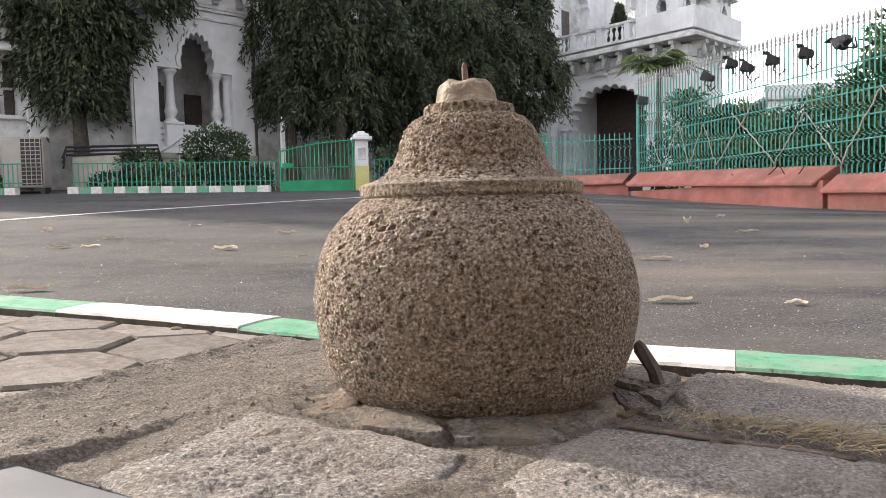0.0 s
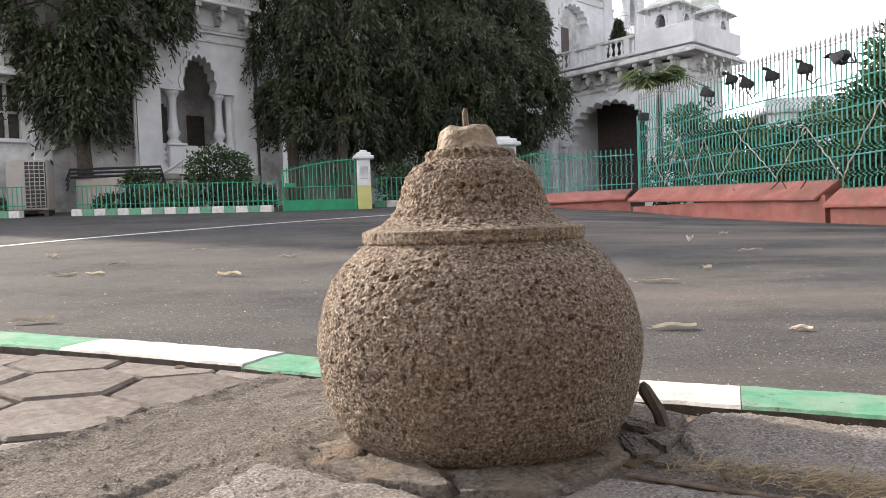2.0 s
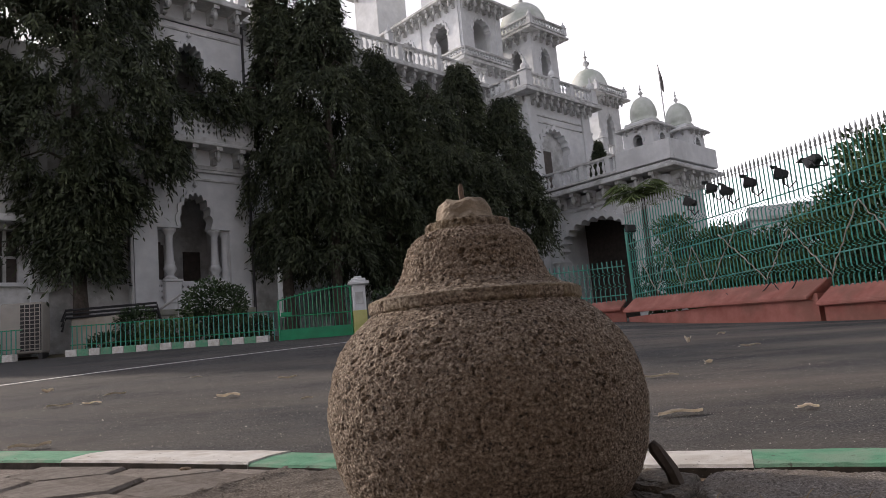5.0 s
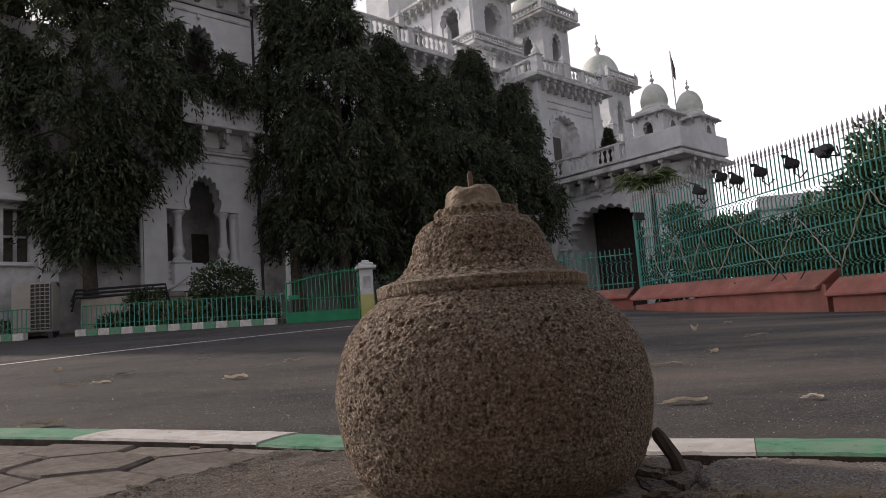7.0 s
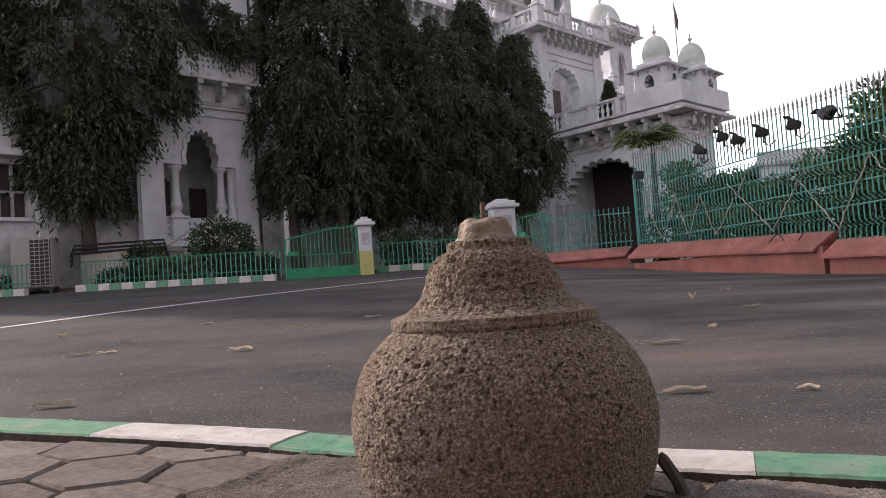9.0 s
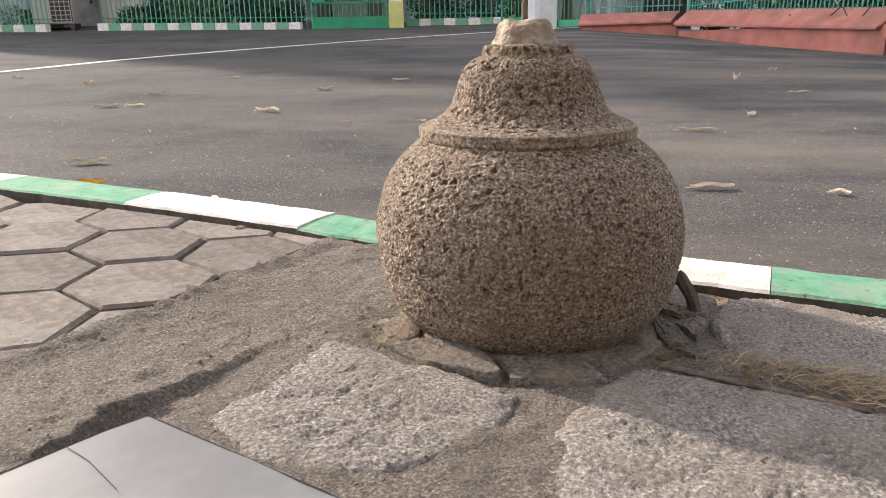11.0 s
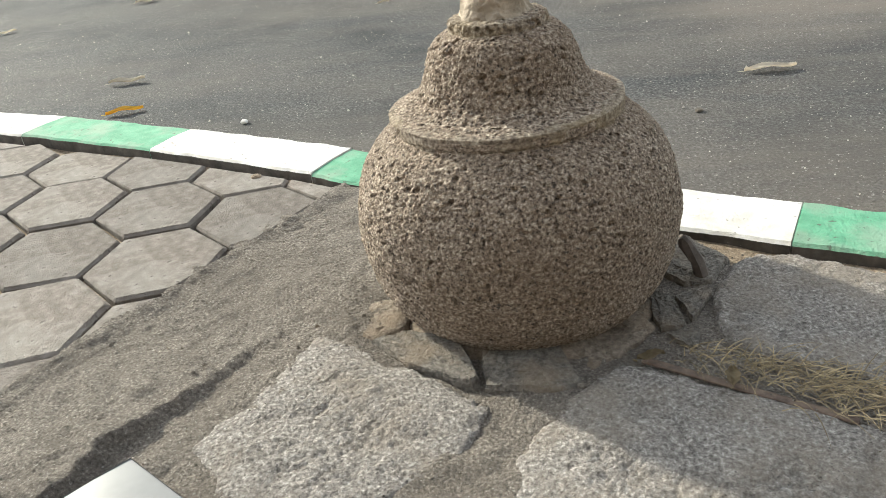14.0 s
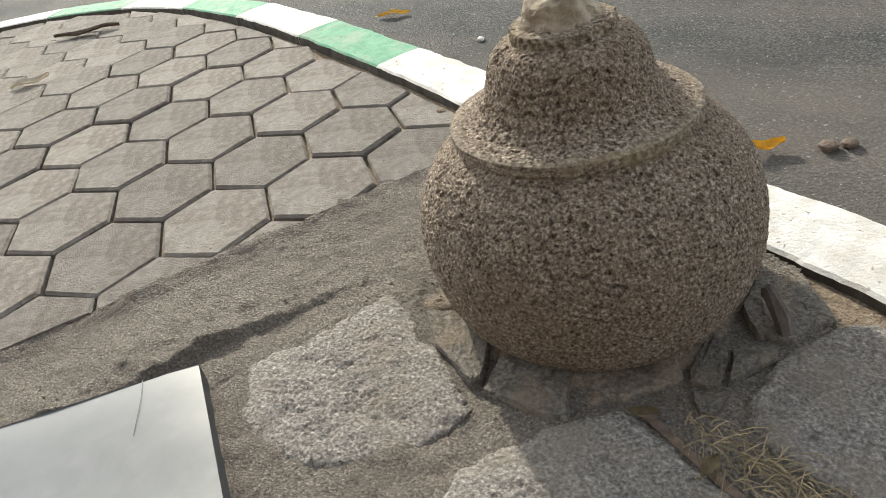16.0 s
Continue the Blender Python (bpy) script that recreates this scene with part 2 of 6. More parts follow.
M_GRIT = surface("pale_road_grit", [(0.3, (0.3, 0.275, 0.24)), (0.7, (0.5, 0.47, 0.43))], 30, 0.9, 0, per_island=0.4)
M_GARLAND = surface("dry_vine", [(0.3, (0.3, 0.27, 0.22)), (0.7, (0.55, 0.51, 0.45))], 20, 0.9, 0.4, 60, 0.006)
M_BARK = surface("dark_bark", [(0.3, (0.05, 0.042, 0.035)), (0.7, (0.12, 0.1, 0.085))], 12, 0.95, 0.8, 40, 0.02)
M_AC = surface("cream_metal_casing", [(0.3, (0.34, 0.32, 0.29)), (0.7, (0.44, 0.42, 0.38))], 3, 0.6, 0.1, 30, 0.003, stain=(0.4, 0.37, 0.32), stain_scale=2)
# for the added wall that blocks sky light behind the camera
M_LIGHT_BLOCK = surface("unseen_light_block", [(0.3, (0.16, 0.14, 0.12)), (0.7, (0.24, 0.21, 0.18))], 2, 0.9, 0.3, 20, 0.01)
M_PIPE = surface("grey_pipe", [(0.3, (0.4, 0.4, 0.4)), (0.7, (0.55, 0.55, 0.55))], 6, 0.5, 0.1)


def leaf_material(name, dark, light, island=0.45):
    m = surface(name, [(0.3, dark), (0.7, light)], 1.3, 0.68, 0, per_island=island)
    b = m.node_tree.nodes["Principled BSDF"]
    b.inputs["Transmission Weight"].default_value = 0.0
    return m


M_LEAF = leaf_material("mast_tree_leaf", (0.016, 0.027, 0.014), (0.08, 0.098, 0.047), 0.6)
M_LEAF_BUSH = leaf_material("bush_leaf", (0.02, 0.042, 0.018), (0.06, 0.105, 0.035))
M_LEAF_LIGHT = leaf_material("garden_leaf", (0.045, 0.085, 0.025), (0.13, 0.19, 0.06))
M_PALM = leaf_material("palm_frond_leaf", (0.06, 0.10, 0.03), (0.17, 0.22, 0.08))


# ---- mesh helpers ----
def part(name, bm, material, parent=None, label=""):
    me = bpy.data.meshes.new(name)
    bm.normal_update()
    bm.to_mesh(me)
    bm.free()
    me.materials.append(material)
    ob = new(name, me)
    if parent is not None:
        ob.parent = parent
    if label:
        ob["label"] = label
    return ob


def part_np(name, verts, faces, material, parent=None, label="", smooth=False):
    me = bpy.data.meshes.new(name)
    me.from_pydata(verts, [], faces)
    if smooth:
        me.polygons.foreach_set("use_smooth", [True] * len(me.polygons))
    me.materials.append(material)
    me.update()
    ob = new(name, me)
    if parent is not None:
        ob.parent = parent
    if label:
        ob["label"] = label
    return ob


def smooth(ob):
    ob.data.polygons.foreach_set("use_smooth", [True] * len(ob.data.polygons))
    return ob


def thing(name, m, label, category, group="", kind=""):
    ob = new(name)
    ob.matrix_world = m
    return tagged(ob, label, category, group, kind)


def box(bm, x0, x1, y0, y1, z0, z1, bevel=0.0):
    r = bmesh.ops.create_cube(bm, size=1, matrix=Matrix.Translation(((x0 + x1) / 2, (y0 + y1) / 2, (z0 + z1) / 2)) @ Matrix.Diagonal((x1 - x0, y1 - y0, z1 - z0, 1)))
    if bevel:
        edges = list({e for v in r["verts"] for e in v.link_edges})
        bmesh.ops.bevel(bm, geom=edges, offset=bevel, segments=1, affect="EDGES")
    return bm


def boxed(*a, **k):
    return box(bmesh.new(), *a, **k)


def tube(bm, pts, radii, sides=8, caps=True):
    """A tapered tube along points."""
    pts = [Vector(p) for p in pts]
    if not hasattr(radii, "__len__"):
        radii = [radii] * len(pts)
    rings = []
    for i, p in enumerate(pts):
        d = (pts[min(i + 1, len(pts) - 1)] - pts[max(i - 1, 0)]).normalized()
        a = d.orthogonal().normalized() if abs(d.z) > 0.95 else d.cross(Vector((0, 0, 1))).normalized()
        b = d.cross(a)
        rings.append([bm.verts.new(p + radii[i] * (math.cos(t) * a + math.sin(t) * b)) for t in (2 * math.pi * k / sides for k in range(sides))])
    for r, s in zip(rings, rings[1:]):
        for k in range(sides):
            bm.faces.new((r[k], r[(k + 1) % sides], s[(k + 1) % sides], s[k]))
    if caps:
        bm.faces.new(rings[0][::-1])
        bm.faces.new(rings[-1])
    return bm


def lathe(bm, profile, x=0.0, y=0.0, sides=16):
    """Turns (radius, z) points round a vertical axis."""
    rings = [[bm.verts.new((x + max(r, 0.001) * math.cos(2 * math.pi * k / sides), y + max(r, 0.001) * math.sin(2 * math.pi * k / sides), z)) for k in range(sides)] for r, z in profile]
    for r, s in zip(rings, rings[1:]):
        for k in range(sides):
            bm.faces.new((r[k], r[(k + 1) % sides], s[(k + 1) % sides], s[k]))
    bm.faces.new(rings[0][::-1])
    bm.faces.new(rings[-1])
    return bm


def prism(bm, poly, low, high):
    """A solid over a plan polygon (anticlockwise); low and high give heights at (x, y)."""
    n = len(poly)
    a = [bm.verts.new((x, y, low(x, y))) for x, y in poly]
    b = [bm.verts.new((x, y, high(x, y))) for x, y in poly]
    bm.faces.new(b)
    bm.faces.new(a[::-1])
    for i in range(n):
        bm.faces.new((a[i], a[(i + 1) % n], b[(i + 1) % n], b[i]))
    return bm


def catmull(pts, per=6):
    out = []
    for i in range(len(pts) - 1):
        p0, p1, p2, p3 = (Vector(pts[max(0, min(len(pts) - 1, j))]) for j in (i - 1, i, i + 1, i + 2))
        for k in range(per):
            t = k / per
            out.append(0.5 * (2 * p1 + (p2 - p0) * t + (2 * p0 - 5 * p1 + 4 * p2 - p3) * t * t + (3 * p1 - p0 - 3 * p2 + p3) * t ** 3))
    out.append(Vector(pts[-1]))
    return out


def grid_sheet(name, xs, ys, height, material, parent=None, keep=None, smooth_it=True):
    """An open sheet over a grid of x and y, with height(x, y); keep(x, y) says which cells stay."""
    xs, ys = list(xs), list(ys)
    verts = [(x, y, height(x, y)) for y in ys for x in xs]
    w = len(xs)
    faces = [(j * w + i, j * w + i + 1, (j + 1) * w + i + 1, (j + 1) * w + i) for j in range(len(ys) - 1) for i in range(w - 1)
             if keep is None or keep((xs[i] + xs[i + 1]) / 2, (ys[j] + ys[j + 1]) / 2)]
    return part_np(name, verts, faces, material, parent, smooth=smooth_it)


def fbm(x, y, z=0.0, octaves=4):
    return noise.fractal(Vector((x, y, z)), 1.0, 2.0, octaves, noise_basis="PERLIN_ORIGINAL")

# ---- ground, road, kerb ----
def road_z(x, y):
    fall = 0.062 * max(0, min(4, x - 2)) * max(0, min(1, (y - 5) / 8))
    return -0.2 - 0.012 * max(-14, min(14, x)) + 0.058 * max(-3, min(20, y)) - fall


def pave_z(x, y=0.0):
    return -0.003 - 0.033 * max(-2.4, min(2.0, x))


def kerb_z(x):
    return 0.0 - (0.042 if x < 0 else 0.02) * max(-2.2, min(1.5, x))


xs = [-400, -150, -60, -30, -20, -14, -8, -4, 0, 4, 8, 14, 20, 30, 60, 150, 400]
ys = [-300, -100, -40, -15, -6, -3, 0, 4, 8, 12, 16, 20, 26, 40, 80, 160, 400]
tagged(grid_sheet("ground", xs, ys, lambda x, y: road_z(x, y) - 0.05, M_SOIL), "dry brown soil ground with sparse grass", "ground", kind="structure")

KERB_IN = catmull([(9.0, -1.89), (6.2, -0.82), (4.2, -0.045), (2.6, 0.57), (1.9, 0.84), (1.2, 1.11), (0.69, 1.31), (0.37, 1.435), (-0.36, 1.70), (-0.574, 1.795), (-1.135, 2.0), (-1.76, 2.195), (-2.32, 2.335),
                   (-2.93, 2.44), (-3.5, 2.42), (-4.1, 2.22), (-4.7, 1.77), (-5.2, 1.1), (-5.5, 0.2), (-5.6, -1.2)], 8)
KERB_W = 0.195


def kerb_frames():
    """Points, arc lengths and outward normals along the inner edge."""
    s, out = 0.0, []
    for i, p in enumerate(KERB_IN):
        d = (KERB_IN[min(i + 1, len(KERB_IN) - 1)] - KERB_IN[max(i - 1, 0)]).normalized()
        if i:
            s += (p - KERB_IN[i - 1]).length
        out.append((s, p, Vector((d.y, -d.x))))
    return out


KF = kerb_frames()


def kerb_at(s):
    for (s0, p0, n0), (s1, p1, n1) in zip(KF, KF[1:]):
        if s <= s1:
            t = (s - s0) / (s1 - s0)
            return p0.lerp(p1, t), n0.lerp(n1, t).normalized()
    return KF[-1][1], KF[-1][2]


def kerb_y(x):
    """The y of the kerb's inner edge over x, for the stretch before the bend."""
    for p, q in zip(KERB_IN, KERB_IN[1:]):
        if q.x <= x <= p.x:
            return p.y + (q.y - p.y) * (x - p.x) / (q.x - p.x)
    return 0.3 if x > 0 else -1.0


road_xs = np.concatenate([np.linspace(-30, -6, 13), np.linspace(-5.5, 6, 70), np.linspace(7, 30, 12)])
road_ys = np.concatenate([np.linspace(-14, 0.2, 16), np.linspace(0.4, 6, 60), np.linspace(6.4, 26, 40)])
road = tagged(grid_sheet("road", road_xs, road_ys, lambda x, y: road_z(x, y) + 0.004 * fbm(x * 1.7, y * 1.7) * (1 if y < 7 else 0), M_ASPHALT),
              "worn grey asphalt road with brown dust and grit", "road", kind="structure")

# painted line that crosses the road
LINE = catmull([(-8.2, 1.6), (-6.4, 4.9), (-5.12, 7.1), (-4.03, 9.35), (-1.84, 12.4), (0.4, 14.9), (2.2, 16.6)], 10)
bm = bmesh.new()
prev = None
for i, p in enumerate(LINE):
    d = (LINE[min(i + 1, len(LINE) - 1)] - LINE[max(i - 1, 0)]).normalized()
    w = Vector((-d.y, d.x)) * 0.07
    a, b = ((q.x, q.y, road_z(q.x, q.y) + 0.006) for q in (p + w, p - w))
    cur = (bm.verts.new(a), bm.verts.new(b))
    if prev:
        bm.faces.new((prev[0], prev[1], cur[1], cur[0]))
    prev = cur
tagged(part("road_line", bm, M_LINE), "worn white painted line across the road", "road marking", kind="structure")

# pavement bed under slabs and pavers, up to the kerb
bed_xs = np.concatenate([np.linspace(-5.8, -2.6, 41), np.linspace(-2.5, 2.5, 101), np.linspace(2.6, 9.0, 81)])
bed_ys = np.concatenate([np.linspace(-7.2, -2.1, 12), np.linspace(-2.0, 2.6, 93)])
KERB_P = np.array([(p.x, p.y) for _, p, _ in KF])
KERB_N = np.array([(nrm.x, nrm.y) for _, _, nrm in KF])


def past_kerb(x, y):
    """How far a point of the plan lies outside the kerb's inner edge."""
    d = np.array((x, y)) - KERB_P
    k = int((d * d).sum(1).argmin())
    return float(d[k] @ KERB_N[k])


bed = tagged(grid_sheet("pavement", bed_xs, bed_ys, lambda x, y: pave_z(x) - 0.022 + 0.005 * fbm(x * 6, y * 6), M_SANDY,
                        keep=lambda x, y: past_kerb(x, y) < 0.09),
             "sandy pavement bed between stones and pavers", "pavement", kind="structure")

# kerb blocks, green and white in turn
JOINTS_X = [1.74, 1.15, 0.56, 0.02, -0.53, -1.11, -1.68, -2.25, -2.83]


def s_of_x(x):
    for (s0, p0, _), (s1, p1, _) in zip(KF, KF[1:]):
        if p1.x <= x <= p0.x:
            return s0 + (s1 - s0) * (p0.x - x) / (p0.x - p1.x)
    return 0.0


joints = [s_of_x(x) for x in JOINTS_X]
joints = [joints[0] - 0.62 * k for k in range(11, 0, -1)] + joints
while joints[-1] + 0.6 < KF[-1][0]:
    joints.append(joints[-1] + 0.6)
kerb = tagged(new("kerb"), "low kerb painted green and white in turn", "kerb", kind="structure")
rng = random.Random(4)
for i, (s0, s1) in enumerate(zip(joints, joints[1:])):
    bm = bmesh.new()
    rows_ = []
    lift = rng.uniform(-0.003, 0.003)
    for k in range(41):
        s = s0 + 0.001 + (s1 - s0 - 0.002) * k / 40
        p, nrm = kerb_at(s)
        wob = 0.007 * fbm(s * 7, 3.1) + 0.0025 * fbm(s * 33, 8.0)
        wob2 = 0.008 * fbm(s * 9, 7.7) + 0.0025 * fbm(s * 35, 2.0)
        top = kerb_z(p.x) + lift
        prof = [(-0.004 + wob, -0.11), (wob, -0.008), (0.007 + wob, -0.002 + 0.002 * fbm(s * 24, 1.0)), (KERB_W * 0.5, 0.003 * fbm(s * 14, 5.0)), (KERB_W - 0.014 + wob2, -0.003), (KERB_W + wob2, -0.018), (KERB_W + 0.012 + wob2, -0.42)]
        rows_.append([bm.verts.new((p.x + nrm.x * o, p.y + nrm.y * o, top + h)) for o, h in prof])
    side = []
    for r, q in zip(rows_, rows_[1:]):
        for k in range(6):
            f = bm.faces.new((r[k], q[k], q[k + 1], r[k + 1]))
            # the inner upright face takes the darker side material
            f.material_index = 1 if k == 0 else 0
    bm.faces.new(rows_[0])
    bm.faces.new(rows_[-1][::-1])
    bmesh.ops.recalc_face_normals(bm, faces=bm.faces)
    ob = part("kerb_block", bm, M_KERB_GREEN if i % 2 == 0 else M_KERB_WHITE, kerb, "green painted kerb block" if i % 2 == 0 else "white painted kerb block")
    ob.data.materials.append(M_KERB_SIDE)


# ---- cement, slabs and shards round the stone ----
EDGE_P, EDGE_D = Vector((-0.68, 1.16)), Vector((0.425, 0.905))   # where the pavers end
EDGE_N = Vector((-EDGE_D.y, EDGE_D.x))                           # towards the pavers


def paver_side(x, y):
    return (Vector((x, y)) - EDGE_P).dot(EDGE_N)


RIDGE = [(-0.67, 0.45), (-0.575, 0.74), (-0.525, 0.862), (-0.466, 0.946), (-0.409, 1.051), (-0.34, 1.16)]


def ridge_x(y):
    for (xa, ya), (xb, yb) in zip(RIDGE, RIDGE[1:]):
        if ya <= y <= yb:
            return xa + (xb - xa) * (y - ya) / (yb - ya)
    return RIDGE[0][0] - 0.12 * (RIDGE[0][1] - y) / 0.3 if y < RIDGE[0][1] else RIDGE[-1][0] + (y - 1.16)


def cement_z(x, y):
    side = paver_side(x, y)
    z = pave_z(x) - 0.008 + 0.007 * fbm(x * 5, y * 5) + 0.004 * fbm(x * 22, y * 22) + 0.002 * fbm(x * 75, y * 75, 2)
    d = x - (ridge_x(y) + 0.022 * fbm(y * 6, 4.4) + 0.012 * fbm(y * 22, 1.4) + 0.008 * fbm(x * 40, y * 60))
    fade = max(0.0, min(1.0, (1.1 - y) / 0.2)) * max(0.5, min(1.0, 0.8 + 0.9 * fbm(y * 9, 2.2)))
    if d < 0:
        z += fade * 0.017 * max(0.0, 1 + d / 0.25)
    elif d < 0.024:
        z += fade * (0.017 - 0.027 * d / 0.024)
    else:
        z += fade * (-0.01 * max(0.0, 1 - (d - 0.024) / 0.12))
    away = math.hypot(x - 0.06, y - 1.25)
    if away < 0.35 and y < 1.33:
        z -= 0.003 * min(1.0, (0.35 - away) / 0.04)
    if side > -0.04:
        z += 0.008 * min(1.0, (side + 0.04) / 0.04)
    return z


cx = np.concatenate([np.linspace(-1.9, -1.22, 40), np.linspace(-1.21, 0.75, 393), np.linspace(0.76, 1.35, 40)])
cy = np.concatenate([np.linspace(-0.35, 0.34, 40), np.linspace(0.35, 1.76, 283)])
tagged(grid_sheet("cement_apron", cx, cy, cement_z, M_MORTAR, keep=lambda x, y: paver_side(x, y) < 0.012 + 0.022 * fbm(x * 14, y * 14) and y < kerb_y(x) - 0.005 and not (x > 0.36 and y > kerb_y(x) - 0.1 - 0.03 * fbm(x * 12, y * 12))),
       "rough grey-brown cement apron with a broken ledge", "pavement", kind="structure")


def subdivided_slab(name, poly, top, thick, material, label, category, step=0.016, rough=0.006, seed=0.0, round_edge=0.02, tilt=(0.0, 0.0), group=""):
    """A rough slab: polygon plan on a fine grid, worn towards its edges."""
    P = [Vector(p) for p in poly]
    c = sum(P, Vector((0, 0))) / len(P)

    def inside(x, y):
        # distance to the nearest edge, positive inside
        best = 1e9
        for a, b in zip(P, P[1:] + P[:1]):
            e = (b - a).normalized()
            best = min(best, e.x * (y - a.y) - e.y * (x - a.x))
        return best

    x0, x1 = min(p.x for p in P), max(p.x for p in P)
    y0, y1 = min(p.y for p in P), max(p.y for p in P)
    nx, ny = int((x1 - x0) / step) + 3, int((y1 - y0) / step) + 3
    verts, index, faces = [], {}, []

    def vid(i, j):
        if (i, j) not in index:
            x, y = x0 - step + i * step, y0 - step + j * step
            d = inside(x, y) + 0.007 * fbm(x * 16 + seed, y * 16) + 0.016 * fbm(x * 7, y * 7 + seed) + 0.008 * fbm(x * 40, y * 40 + seed)
            r = max(0.0, min(1.0, d / round_edge))
            z = top(x, y) + tilt[0] * (x - c.x) + tilt[1] * (y - c.y)
            # chisel facets: slanting strokes that break off steeply on one side
            u, w = 0.8 * x + 0.6 * y, 0.8 * y - 0.6 * x
            ph = w * 38 + 2.2 * fbm(u * 9, w * 14, seed) + 1.2 * fbm(u * 30, w * 30, seed)
            saw = (ph - math.floor(ph)) ** 1.6 * max(0.0, min(1.0, 0.55 + 1.6 * fbm(u * 12 + seed, w * 24)))
            z += rough * (0.6 * fbm(x * 8 + seed, y * 8) + 0.15 * fbm(x * 34, y * 38 + seed) - 0.9 * saw - 0.35 * abs(fbm(x * 60 - y * 20, y * 85 + x * 20 + seed)) + 0.15 * fbm(x * 120, y * 150 + seed)) * r
            z -= thick * (1 - math.sqrt(max(0.0, 1 - (1 - r) ** 2)))
            if d < -step * 0.7:
                z -= 0.02
            index[(i, j)] = len(verts)
            verts.append((x, y, z))
        return index[(i, j)]

    for i in range(nx):
        for j in range(ny):
            x, y = x0 - step + (i + 0.5) * step, y0 - step + (j + 0.5) * step
            if inside(x, y) > -step * 1.2:
                faces.append((vid(i, j), vid(i + 1, j), vid(i + 1, j + 1), vid(i, j + 1)))
    ob = part_np(name, verts, faces, material, smooth=True)
    return tagged(ob, label, category, group)


pz = lambda x, y: pave_z(x)
subdivided_slab("granite_slab", [(-0.405, 0.80), (-0.33, 0.695), (-0.15, 0.69), (-0.015, 0.78), (0.012, 0.90), (-0.112, 0.978), (-0.297, 1.078)], lambda x, y: pave_z(x) + 0.001, 0.011, M_SLAB,
                "pale rough hammered granite slab set in cement", "paving slab", 0.004, 0.0062, 1.0, 0.075, group="granite slabs")
subdivided_slab("granite_slab", [(0.06, 0.80), (0.03, 0.35), (0.2, -0.1), (1.3, -0.1), (1.35, 0.42), (0.9, 0.68), (0.501, 0.887), (0.30, 0.991), (0.215, 1.012), (0.15, 0.94)], lambda x, y: pave_z(x) + 0.001, 0.011, M_SLAB,
                "long grey hammered granite slab, partly in shade", "paving slab", 0.0048, 0.0062, 5.0, 0.075, group="granite slabs")
subdivided_slab("granite_slab", [(0.355, 1.085), (0.443, 1.018), (0.57, 0.962), (1.2, 0.67), (1.35, 0.95), (0.62, 1.30), (0.50, 1.345), (0.452, 1.325), (0.394, 1.215)], lambda x, y: pave_z(x) + 0.006, 0.03, M_SLAB,
                "grey rough granite slab beside the kerb", "paving slab", 0.006, 0.006, 9.0, 0.018, group="granite slabs")


def shard(poly, z_low, z_high, material, label, slope=(0.0, 0.0), seed=1, name="stone_shard"):
    """A broken flat piece of stone with chipped rim."""
    r = random.Random(seed)
    P = [Vector(p) for p in poly]
    ring = []
    for a, b in zip(P, P[1:] + P[:1]):
        for k in range(4):
            q = a.lerp(b, k / 4)
            ring.append((q.x + r.uniform(-0.003, 0.003), q.y + r.uniform(-0.003, 0.003)))
    c = sum(P, Vector((0, 0))) / len(P)
    bm = bmesh.new()
    top = lambda x, y: z_high + slope[0] * (x - c.x) + slope[1] * (y - c.y)
    low = [bm.verts.new((x + (x - c.x) * 0.05, y + (y - c.y) * 0.05, min(z_low, top(x, y) - 0.01))) for x, y in ring]
    mid = [bm.verts.new((x, y, top(x, y) - 0.006 + r.uniform(-0.002, 0.001))) for x, y in ring]
    hi = [bm.verts.new((x + (c.x - x) * 0.06, y + (c.y - y) * 0.06, top(x, y) + r.uniform(-0.002, 0.002))) for x, y in ring]
    n = len(ring)
    for A, B in ((low, mid), (mid, hi)):
        for i in range(n):
            bm.faces.new((A[i], A[(i + 1) % n], B[(i + 1) % n], B[i]))
    inner = [bm.verts.new((x + (c.x - x) * 0.5, y + (c.y - y) * 0.5, top(x + (c.x - x) * 0.5, y + (c.y - y) * 0.5) + r.uniform(-0.002, 0.003))) for x, y in ring]
    for i in range(n):
        bm.faces.new((hi[i], hi[(i + 1) % n], inner[(i + 1) % n], inner[i]))
    bm.faces.new(inner)
    bm.faces.new(low[::-1])
    ob = part(name, bm, material)
    if name == "mortar_lump":
        smooth(ob)
    return tagged(ob, label, "stone shard", "broken stones round the base")


shard([(-0.312, 1.105), (-0.267, 1.092), (-0.2, 1.068), (-0.142, 1.091), (-0.14, 1.2), (-0.235, 1.185)], -0.03, -0.006, M_BED, "sandy mortar lump packed against the stone", (0.09, 0.02), 2, "mortar_lump")
shard([(-0.2, 1.064), (-0.122, 0.996), (-0.013, 0.944), (-0.001, 0.963), (-0.05, 1.06), (-0.137, 1.088)], -0.03, 0.002, M_SHARD, "long tan stone shard wedged under the stone", (0.03, 0.05), 3)
shard([(0.008, 0.944), (0.098, 0.939), (0.16, 0.947), (0.118, 1.05), (0.08, 1.09), (0.02, 1.09), (-0.001, 1.01)], -0.04, -0.003, M_SHARD, "grey flat stone shard under the stone", (-0.02, 0.05), 4)
shard([(0.128, 1.035), (0.155, 0.985), (0.222, 1.032), (0.277, 1.105), (0.24, 1.16), (0.15, 1.12)], -0.05, -0.012, M_BED, "crumbled sandy mortar beside the stone", (0.0, 0.1), 5, "mortar_lump")
shard([(0.275, 1.152), (0.288, 1.093), (0.331, 1.108), (0.318, 1.192), (0.285, 1.215)], -0.05, -0.014, M_SHARD, "small broken stone chip by the base", (-0.03, 0.03), 6)
